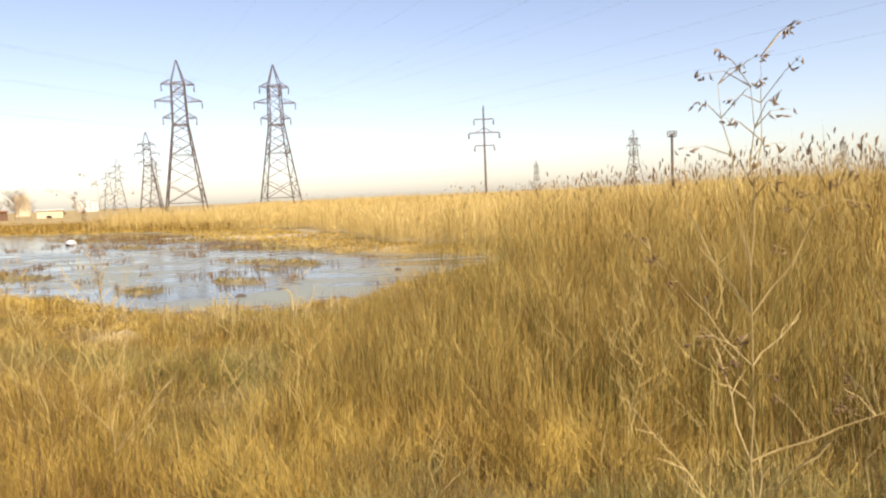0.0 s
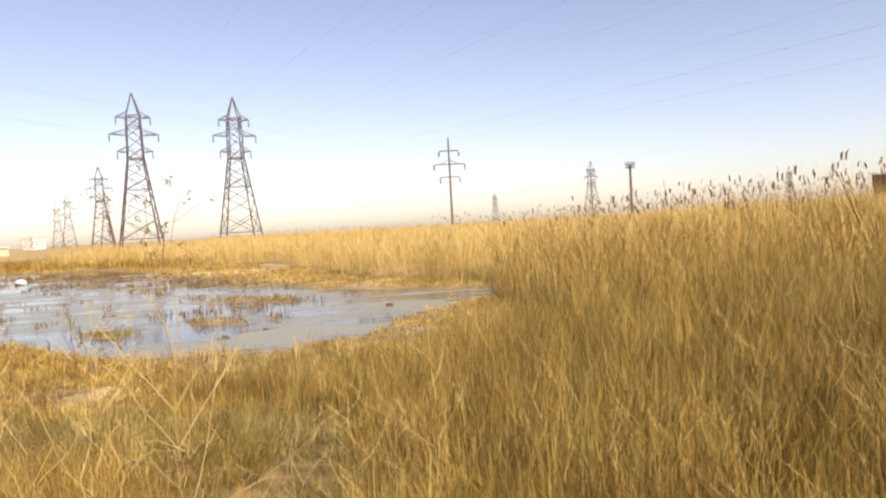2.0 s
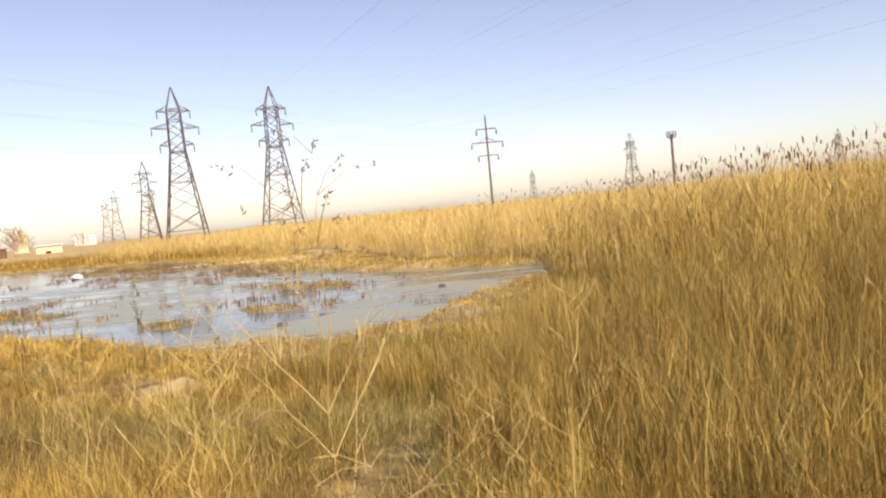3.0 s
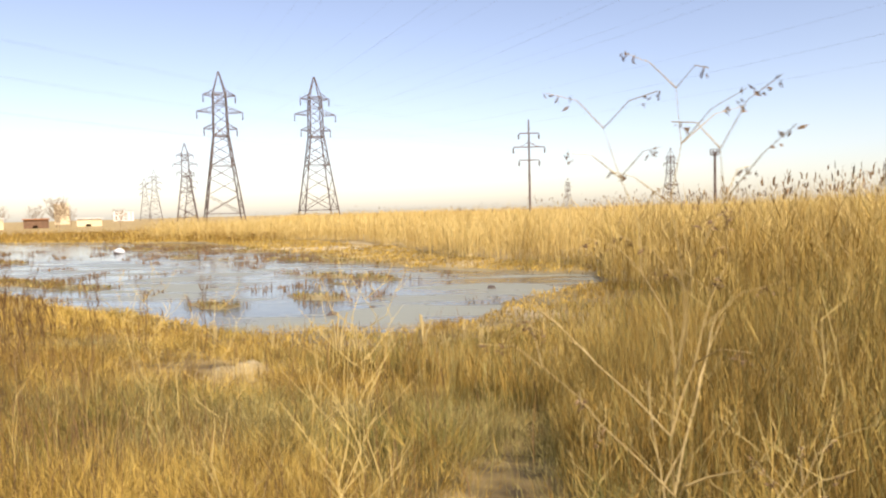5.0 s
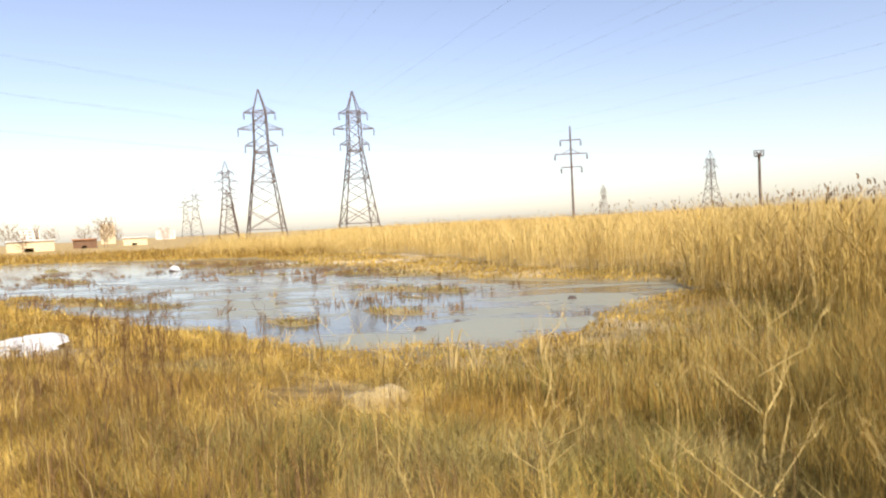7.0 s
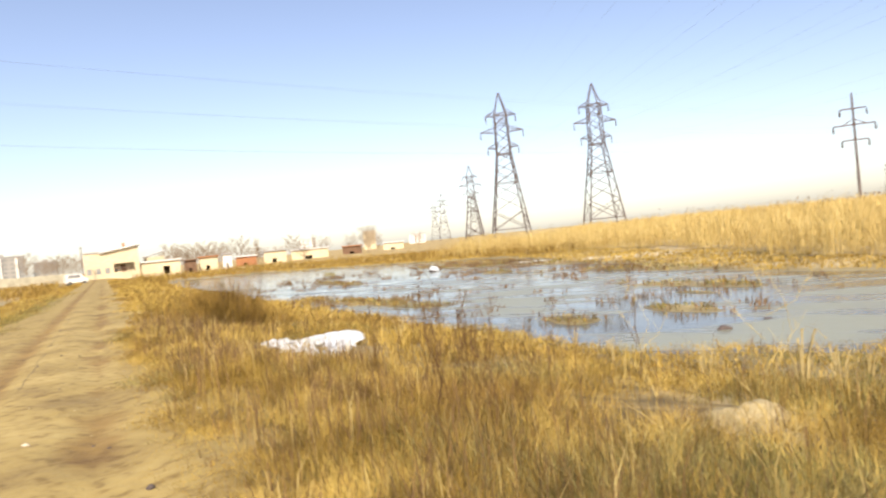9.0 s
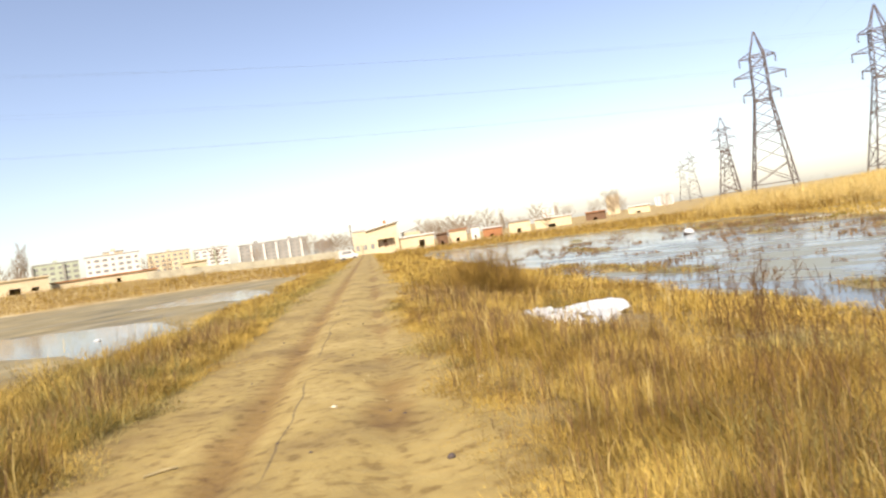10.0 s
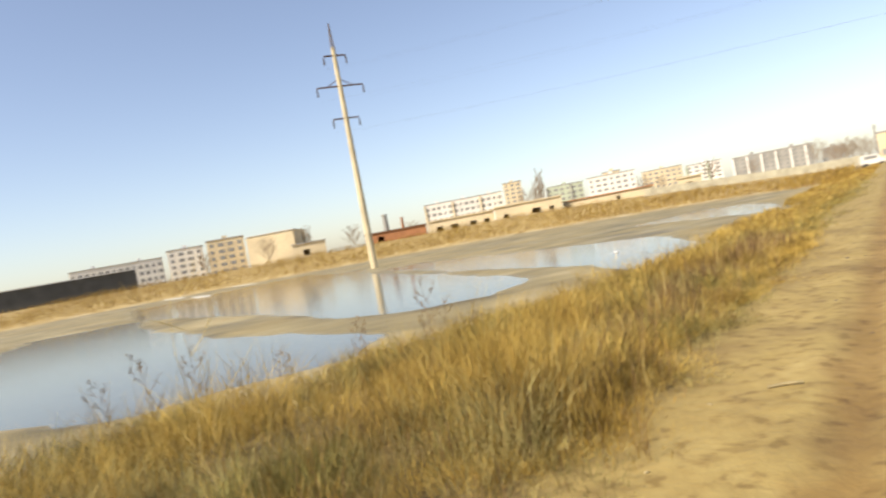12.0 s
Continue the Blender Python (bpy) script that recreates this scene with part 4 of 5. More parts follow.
def shed(name, az0, az1, dist, low_z, high_z, mat, roof_mat, label, depth=8.0, openings=(), pitch=0.0, category="shed", turn=0.0):
    """A plain low building: walls with sunk openings, and a roof slab that may slope."""
    (ax, ay), (bx, by) = polar(az0, dist), polar(az1, dist)
    cx, cy = (ax + bx) / 2, (ay + by) / 2
    wide = math.hypot(ax - bx, ay - by)
    base = min(low_z, ground_z(cx, cy)) - 0.3
    top = empty(name, pose(cx, cy, base, 0, 0, (az0 + az1) / 2 + turn))
    h = high_z - base
    xs = sorted({-wide / 2, wide / 2, *[q for a, b, _, _ in openings for q in (wide * (a - 0.5), wide * (b - 0.5))]})
    for x0, x1 in zip(xs, xs[1:]):
        hole = [(z0, z1) for a, b, z0, z1 in openings if abs(wide * (a - 0.5) - x0) < 1e-6]
        rows = [(0, h)] if not hole else [(0, h * hole[0][0]), (h * hole[0][1], h)]
        for z0, z1 in rows:
            if z1 - z0 > 0.01:
                bm = bmesh.new()
                box(bm, x0, 0, z0, x1, 0.35, z1)
                part("wall_panel", bm, mat, top)
    for x0, y0, x1, y1 in ((-wide / 2, 0.352, -wide / 2 + 0.35, depth), (wide / 2 - 0.35, 0.352, wide / 2, depth), (-wide / 2 + 0.352, depth - 0.35, wide / 2 - 0.352, depth)):
        bm = bmesh.new()
        box(bm, x0, y0, 0, x1, y1, h)
        part("wall", bm, mat, top)
    bm = bmesh.new()
    v = [(-wide / 2 - 0.3, -0.4, h), (wide / 2 + 0.3, -0.4, h + pitch), (wide / 2 + 0.3, depth + 0.3, h + pitch), (-wide / 2 - 0.3, depth + 0.3, h)]
    lower = [bm.verts.new(p) for p in v]
    upper = [bm.verts.new((p[0], p[1], p[2] + 0.3)) for p in v]
    bm.faces.new(lower[::-1])
    bm.faces.new(upper)
    for k in range(4):
        bm.faces.new((lower[k], lower[(k + 1) % 4], upper[(k + 1) % 4], upper[k]))
    part("roof", bm, roof_mat, top)
    return tagged(top, label, category)


# long ruined shed and its neighbours on the far bank
shed("long_shed", 85.0, 90.5, 188, 2.0, 6.0, cream, cream, "long derelict cream shed with dark openings", openings=((0.1, 0.2, 0.3, 0.62), (0.32, 0.44, 0.3, 0.62), (0.62, 0.72, 0.34, 0.6), (0.84, 0.92, 0.3, 0.6)))
shed("long_shed", 79.3, 84.9, 186, 2.0, 6.4, cream, cream, "long derelict cream shed with a few dark openings", openings=((0.12, 0.2, 0.3, 0.55), (0.55, 0.68, 0.3, 0.6), (0.8, 0.88, 0.36, 0.55)))
shed("low_shed", 72.0, 79.2, 196, 1.8, 4.6, cream, brick_red, "low cream shed with a rust red roof", openings=((0.6, 0.64, 0.3, 0.7),))
shed("gate_house", 68.3, 70.1, 178, 1.0, 4.7, cream, cream, "small cream gatehouse with a dark doorway", depth=5, openings=((0.35, 0.6, 0.1, 0.7),))
shed("brick_shed", 90.8, 96.0, 214, 2.6, 6.3, brick_red, timber, "low red brick shed", openings=((0.2, 0.3, 0.2, 0.7),))
shed("cream_shed", 99.3, 102.0, 215, 3.0, 7.4, cream, roofing, "small cream shed by the water", openings=((0.3, 0.5, 0.2, 0.6),))
shed("warehouse", 101.7, 105.6, 300, 5.0, 16.6, cream, sheet, "big windowless cream warehouse", depth=24, category="warehouse", turn=-14)
shed("hangar", 114.0, 124.5, 235, 4.0, 9.3, dark_wall, sheet, "dark hangar with a pale sheet roof", depth=18, category="hangar")

# concrete fence along the road to the town
fence_grey = plain("fence_concrete", (0.4, 0.37, 0.27), 0.9, 0, 0.2, 0.6)
PANEL_ME = unit_box("fence_panel", fence_grey, -0.5, -0.06, 0, 0.5, 0.06, 1)
fence = empty("concrete_fence", pose(*polar(66, 176), 0))
fence_m = fence.matrix_basis.inverted()
for k in range(36):
    az = 57.6 + k * 0.42
    px, py = polar(az + 0.21, 178 - (az < 63) * (63 - az) * 4)
    p = new("fence_panel", PANEL_ME)
    p.parent = fence
    p.matrix_basis = fence_m @ Matrix.LocRotScale((px, py, ground_z(px, py) - 0.2), Euler((0, 0, radians(az + 0.2))), (1.27, 1, 2.0))
tagged(fence, "pale concrete panel fence along the far bank", "fence")

# house at the end of the track
def villa():
    """House with a sunk balcony and a roof that rises to one end."""
    x, y = polar(54.6, 155)
    top = empty("house", pose(x, y, ground_z(x, y) - 0.3, 0, 0, 54.6))
    half, deep, eave = 5.1, 9.0, 5.7

    def slab(name, mat, label, *size):
        bm = bmesh.new()
        box(bm, *size)
        return part(name, bm, mat, top, label)
    slab("wall_panel", cream, "", -half, 0, 0, 0.3, 0.35, eave)
    slab("wall_panel", cream, "", 4.2, 0, 0, half, 0.35, eave)
    slab("wall_panel", cream, "", 0.302, 0, 0, 4.198, 0.35, 1.5)
    slab("wall_panel", cream, "", 0.302, 0, 3.3, 4.198, 0.35, eave)
    slab("wall", cream, "", 0.0, 1.6, 0, 4.5, 1.9, eave - 0.01)
    slab("wall", cream, "", -half, 0.352, 0, -half + 0.35, deep, eave)
    slab("wall", cream, "", half - 0.35, 0.352, 0, half, deep, eave)
    slab("wall", cream, "", -half + 0.352, deep - 0.35, 0, half - 0.352, deep, eave)
    slab("terrace_roof", roofing, "flat grey roof", -half - 0.15, -0.15, eave + 0.003, -1.7, deep + 0.15, eave + 0.25)
    slab("door", timber, "dark balcony door", 1.6, 1.5, 1.5, 2.5, 1.597, 3.2)
    bm = bmesh.new()
    beam(bm, (0.3, 0.1, 2.3), (4.2, 0.1, 2.3), 0.1)
    for k in range(6):
        beam(bm, (0.4 + k * 0.74, 0.1, 1.5), (0.4 + k * 0.74, 0.1, 2.3), 0.07)
    part("railing", bm, timber, top, "dark balcony railing")
    for x0 in (-4.3, -2.6, -0.9):
        slab("window", glass, "", x0 - 0.4, -0.03, 1.4, x0 + 0.4, 0.06, 2.6)
    for name, mat, z0, z1, y0, y1 in (("gable", cream, 0.0, 0.0, 0.02, deep - 0.02), ("roof", sheet, 0.0, 0.3, -0.6, deep + 0.5)):
        line = [(-1.7, eave), (half, eave), (half, eave + 1.0)] if name == "gable" else [(-2.2, eave - 0.1), (half + 0.6, eave + 1.12), (half + 0.6, eave + 1.45), (-2.2, eave + 0.25)]
        bm = bmesh.new()
        ends = [[bm.verts.new((x, y, z)) for x, z in line] for y in (y0, y1)]
        bm.faces.new(ends[0])
        bm.faces.new(ends[1][::-1])
        for k in range(len(line)):
            bm.faces.new((ends[0][k], ends[1][k], ends[1][(k + 1) % len(line)], ends[0][(k + 1) % len(line)]))
        bmesh.ops.recalc_face_normals(bm, faces=bm.faces)
        part(name, bm, mat, top)
    slab("chimney", brick_red, "small brick chimney", 2.2, 4, eave + 0.5, 2.8, 4.6, eave + 1.9)
    return tagged(top, "pale yellow house with a sunk balcony and rising sheet roof", "house")


villa()
bm = bmesh.new()
tube(bm, [(0, 0, 0), (0, 0, 4), (0.05, 0, 7.4)], [0.13, 0.11, 0.08], 8)
post = empty("telegraph_pole", pose(*polar(56.6, 150), -0.3))
part("post", bm, timber, post)
bm = bmesh.new()
beam(bm, (-0.5, 0, 6.9), (0.5, 0, 6.9), 0.1)
part("crossbar", bm, timber, post)
tagged(post, "thin dark wooden pole beside the pale house", "pole")
shed("gable_house", 50.9, 52.4, 168, 0.0, 3.9, cream, sheet, "cream house with a steep pale roof behind the annexe", depth=7, category="house", pitch=1.2)
shed("annexe", 49.8, 52.9, 156, 0.0, 2.6, cream, sheet, "low cream annexe with a pale roof", depth=6, category="house", openings=((0.6, 0.75, 0.2, 0.7),))
for az0, az1, dist, z, mat, roof_mat, label in (
        (48.6, 49.5, 165, 2.2, timber, timber, "small dark timber garage among bare trees"), (47.0, 48.4, 168, 2.6, cream, brick_red, "small cream garage with a red roof"), (45.9, 46.6, 170, 2.9, white_panel, roofing, "small white shed among bare trees"),
        (44.0, 45.6, 172, 1.9, brick_red, sheet, "low brick red shed with a pale roof"), (41.6, 43.4, 180, 2.6, cream, roofing, "cream garden shed with grey roof"), (38.2, 41.2, 190, 2.2, cream, sheet, "long low cream garage row with a pale roof"),
        (35.4, 37.0, 200, 1.9, timber, brick_red, "low brown garage with a red roof"), (31.9, 33.6, 210, 1.8, cream, sheet, "low cream garage row on the far shore")):
    shed("garage", az0, az1, dist, -0.5, z, mat, roof_mat, label, depth=6, openings=((0.36, 0.56, 0.1, 0.45),), category="garage")
shed("silo_house", 34.2, 35.2, 345, -0.5, 9.2, cream, white_panel, "pale cream tower building on the horizon", depth=8, category="building", pitch=-1.5)

shed("barn", -44.5, -34.6, 125, -0.9, 5.6, timber, sheet, "brown barn with a pale sheet roof behind the reeds", depth=14, category="barn", pitch=-1.6)

# chimneys
for az, dist, z, r, mat, label in ((94.1, 232, 12.6, 1.1, grey_panel, "thick grey concrete factory chimney"), (92.7, 226, 10.4, 0.6, brick_red, "thin red brick factory chimney")):
    cx, cy = polar(az, dist)
    bm = bmesh.new()
    tube(bm, [(0, 0, 0), (0, 0, z - 2.6), (0, 0, z - 2.5), (0, 0, z - 2)], [r, r * 0.75, r * 0.9, r * 0.9], 14)
    ch = part("chimney", bm, mat)
    ch.matrix_basis = pose(cx, cy, 2.0)
    tagged(ch, label, "chimney")

# white van by the house
vx, vy = polar(57.1, 128)
van = empty("van", pose(vx, vy, ground_z(vx, vy), 0, 0, 68))
bm = bmesh.new()
side_line = [(-1.6, 0.4), (1.7, 0.4), (1.75, 1.0), (1.2, 1.15), (0.75, 1.85), (-1.55, 1.9)]
for y in (-0.85, 0.85):
    bm.faces.new([bm.verts.new((x, y, z)) for x, z in side_line])
bm.verts.ensure_lookup_table()
for k in range(6):
    bm.faces.new((bm.verts[k], bm.verts[(k + 1) % 6], bm.verts[6 + (k + 1) % 6], bm.verts[6 + k]))
bmesh.ops.recalc_face_normals(bm, faces=bm.faces)
bmesh.ops.bevel(bm, geom=bm.edges[:], offset=0.06, segments=2, affect="EDGES")
part("body", bm, white_panel, van)
for x in (-1.0, 1.1):
    for y in (-0.8, 0.8):
        bm = bmesh.new()
        tube(bm, [(x, y - 0.1, 0.32), (x, y + 0.1, 0.32)], [0.32, 0.32], 14)
        part("wheel", bm, dark_wall, van, "black rubber wheel")
bm = bmesh.new()
box(bm, -1.2, -0.87, 1.2, 0.6, -0.852, 1.7)
part("window", bm, glass, van)
tagged(van, "white van parked where the track meets the houses", "van")


# ---- bare trees ----
bark = plain("bare_bark", (0.26, 0.19, 0.12), 0.9, 0, 0.3, 2.0)


def bare_tree(name, high, spread_out, seed, label, narrow=False):
    r = random.Random(seed)
    top = empty(name)
    bm = bmesh.new()
    tube(bm, [(0, 0, -0.3), (0.05, 0, high * 0.3), (0.1 * r.uniform(-1, 1), 0.1, high * 0.65), (0, 0, high)], [high * 0.022, high * 0.016, high * 0.009, 0.02], 7)
    part("trunk", bm, bark, top)
    bm = bmesh.new()

    def limb(p, d, length, rad, depth):
        q = p + d * length * 0.5 + Vector((r.uniform(-1, 1), r.uniform(-1, 1), r.uniform(0, 1))) * length * 0.08
        e = q + (d + Vector((r.uniform(-0.3, 0.3), r.uniform(-0.3, 0.3), 0.25))).normalized() * length * 0.5
        if depth:
            tube(bm, [p, q, e], [rad, rad * 0.8, rad * 0.5], 4)
        else:
            tube(bm, [p, e], [rad, rad * 0.5], 3)
        if depth:
            for k in range(5):
                f = r.uniform(0.25, 1)
                b = p.lerp(e, f)
                nd = (d + Vector((r.uniform(-1, 1), r.uniform(-1, 1), r.uniform(-0.1, 0.9))) * (0.5 if narrow else 0.9)).normalized()
                limb(b, nd, length * r.uniform(0.35, 0.6), rad * 0.62, depth - 1)
    for k in range(16 if narrow else 15):
        a = k * 2.4
        z = high * (0.12 + 0.75 * k / 16 if narrow else 0.16 + 0.7 * k / 15)
        lift = 2.6 if narrow else 0.7
        d = Vector((math.cos(a), math.sin(a), lift)).normalized()
        limb(Vector((0, 0, z)), d, spread_out * (1.1 - 0.5 * z / high) * (1.6 if narrow else 1), high * 0.007, 2)
    part("crown", bm, bark, top, "bare twiggy branches")
    return tagged(top, label, "tree", "bare trees")


poplar = bare_tree("poplar_tree", 17, 3.2, 3, "tall bare poplar with upright branches", True)
poplar.matrix_basis = pose(*polar(80.8, 300), 4.0)
bushy = bare_tree("bare_tree", 7.5, 3.6, 5, "bare brown tree with a broad twiggy crown")
bushy.matrix_basis = pose(*polar(97.0, 222), 2.2)
for az, dist, size in ((81.2, 305, 0.8), (43.9, 186, 0.38), (39.3, 200, 0.36), (100.6, 300, 0.75), (100.9, 302, 0.7)):
    c = copy_thing(poplar, pose(*polar(az, dist), ground_z(*polar(az, dist)) - 0.1, 0, 0, az * 7))
    c.scale = (size, size, size)
tr = random.Random(11)
for az in (50.0, 49.2, 48.1, 47.4, 46.4, 45.2, 44.5, 43.4, 42.3, 41.0, 36.2, 34.0, 58.3, 59.2, 60.2, 57.4, 64.5, 67.5, 71.2, 72.6, 82.0, 91.9, 104.0, 108.8, 30.6, 51.2, 50.6, 49.6, 48.7, 47.8, 46.9, 43.9, 40.2, 38.4, 57.9, 58.8, 56.9, 34.7, 34.9):
    dist = tr.uniform(185, 230) if az < 52 else tr.uniform(260, 330)
    c = copy_thing(bushy, pose(*polar(az, dist), ground_z(*polar(az, dist)) - 0.1, 0, 0, tr.uniform(0, 360)))
    size = tr.uniform(0.5, 0.95) if az < 52 else tr.uniform(0.9, 1.3)
    c.scale = (size, size, size)


# ---- things on the bank and in the water ----
def lump(name, sx, sy, sz, seed, mat, rough=0.25, detail=3):
    """A rounded uneven lump that sits on z = 0."""
    bm = bmesh.new()
    bmesh.ops.create_icosphere(bm, subdivisions=detail, radius=1.0)
    for v in bm.verts:
        k = 1 + rough * noise.noise(v.co * 1.6 + Vector((seed * 3.1, 0, 0))) + rough * 0.5 * noise.noise(v.co * 4.3 + Vector((0, seed, 0))) + rough * 0.4 * noise.noise(v.co * 10 + Vector((0, 0, seed)))
        v.co = Vector((v.co.x * k * sx, v.co.y * k * sy, max(v.co.z * k * sz, -0.12)))
    for f in bm.faces:
        f.smooth = True
    return part(name, bm, mat)


# pale slab and its crumbs
slab = empty("foam_slab", pose(-15.0, 15.5, -0.36, 13, 0, 24))
bm = bmesh.new()
bmesh.ops.create_grid(bm, x_segments=28, y_segments=12, size=1.0)
for v in bm.verts:
    x, y = v.co.x, v.co.y
    r = 1 - max(abs(x) ** 5, abs(y) ** 4)
    rag = 1 + 0.16 * noise.noise(Vector((x * 2.2, y * 2.2, 4))) + 0.07 * noise.noise(Vector((x * 7, y * 7, 9)))
    dish = 0.03 * math.exp(-((x - 0.1) / 0.5) ** 2 - ((y + 0.5) / 0.6) ** 2)
    v.co = Vector((x * 0.98 * rag + 0.06 * math.sin(y * 3), y * (0.5 + 0.08 * math.sin(x * 4)) * rag + 0.1 * x, 0.1 * max(r, 0) ** 0.25 + 0.03 * noise.noise(Vector((x * 3, y * 3, 0))) + 0.02 * noise.noise(Vector((x * 9, y * 9, 2))) - dish))
for f in bm.faces:
    f.smooth = True
part("slab", bm, white_foam, slab)
cr = random.Random(4)
for k in range(22):
    c = lump("crumb", cr.uniform(0.06, 0.2), cr.uniform(0.05, 0.13), cr.uniform(0.05, 0.11), k, white_foam, 0.5, 2)
    c.parent = slab
    u = cr.uniform(0.45, 2.1)
    w = cr.uniform(-0.75, 0.9) * (1 - 0.2 * u)
    cx, cy = -15.0 + 0.645 * u + 0.84 * w, 15.5 - 0.765 * u + 0.54 * w
    c.matrix_basis = slab.matrix_basis.inverted() @ pose(cx, cy, ground_z(cx, cy) + 0.07)
tagged(slab, "discarded white foam slab with crumbled pieces, lying in the grass", "foam slab")

sandy = plain("pale_sandy_earth", (0.35, 0.28, 0.14), 0.95, 0, 0.35, 5.0, 0.03)
heap = lump("dirt_mound", 0.38, 0.26, 0.18, 7, sandy, 0.42, 4)
heap.matrix_basis = pose(-7.25, 12.15, ground_z(-7.25, 12.15) + 0.02, 0, 0, 20)
for x, y, q in ((-7.62, 11.95, 0.1), (-7.5, 11.7, 0.07), (-6.9, 11.85, 0.08), (-7.05, 11.6, 0.05), (-7.3, 11.5, 0.06)):
    c = lump("earth_clod", q * 1.4, q, q * 0.8, x * 7, sandy, 0.8, 2)
    c.matrix_basis = pose(x, y, ground_z(x, y) + 0.02)
    tagged(c, "pale crumbled clod beside the earth mound", "clod", "clods by the mound")
tagged(heap, "small mound of pale sandy earth among dry grass", "mound")

stone_dark = plain("tarred_end", (0.045, 0.03, 0.025), 0.8, 0, 0.2, 3)
# white float on a dark base in the pond
bx, by = -32.2, 50.9
drum = empty("pond_float", pose(bx, by, WATER - 0.1, 0, 12, 20))
bm = bmesh.new()
tube(bm, [(0, 0, z) for z in (-0.25, 0.0, 0.2, 0.28)], [0.5, 0.56, 0.5, 0.3], 18)
for v in bm.verts:
    v.co *= 1 + 0.12 * noise.noise(v.co * 3)
    v.co.y *= 0.7
part("base", bm, stone_dark, drum, "dark tarry base")
dome = lump("shell", 0.5, 0.38, 0.32, 12, white_foam, 0.18, 3)
dome.parent = drum
dome.matrix_basis = pose(-0.05, 0, 0.32)
drum.scale = (0.76, 0.76, 0.76)
tagged(drum, "white rounded float on a dark base in the pond", "float")

# thin white ice left on the far shallows
ice = plain("white_crust", (0.55, 0.53, 0.45), 0.8, 0, 0.2, 0.8)
for k, (cs, co, ls, lo, turn) in enumerate(((35.2, 31.0, 5.2, 1.5, 8), (33.0, 33.6, 3.0, 0.7, 3), (41.0, 29.5, 3.0, 0.6, 14), (88, -133, 12, 1.3, 65), (74, -104, 9, 0.9, 62), (100, -124, 10, 0.8, 66))):
    bm = bmesh.new()
    ring = []
    for j in range(40):
        a = j * math.pi / 20
        q = 1 + 0.3 * noise.noise(Vector((math.cos(a) * 2 + k * 7, math.sin(a) * 2, 0)))
        ring.append((math.cos(a) * ls * q, math.sin(a) * lo * q))
    up = [bm.verts.new((x, y, 0.05)) for x, y in ring]
    low_ring = [bm.verts.new((x * 1.02, y * 1.05, -0.15)) for x, y in ring]
    bm.faces.new(up)
    for j in range(40):
        bm.faces.new((low_ring[j], low_ring[(j + 1) % 40], up[(j + 1) % 40], up[j]))
    c = part("salt_crust", bm, ice)
    c.matrix_basis = pose(*xy(cs, co), WATER + 0.03, 0, 0, 145.4 + turn)
    tagged(c, "pale dry crust on the shallows of the pond", "crust", "pale crusts")


# ---- weeds ----
def twig(bm, points, radii, sides):
    """A side shoot, grown together with the nearest corner of what is already there."""
    old = list(bm.verts)
    tube(bm, points, radii, sides)
    bm.verts.ensure_lookup_table()
    start = bm.verts[len(old)]
    near = min(old, key=lambda v: (v.co - start.co).length_squared)
    bmesh.ops.weld_verts(bm, targetmap={start: near})


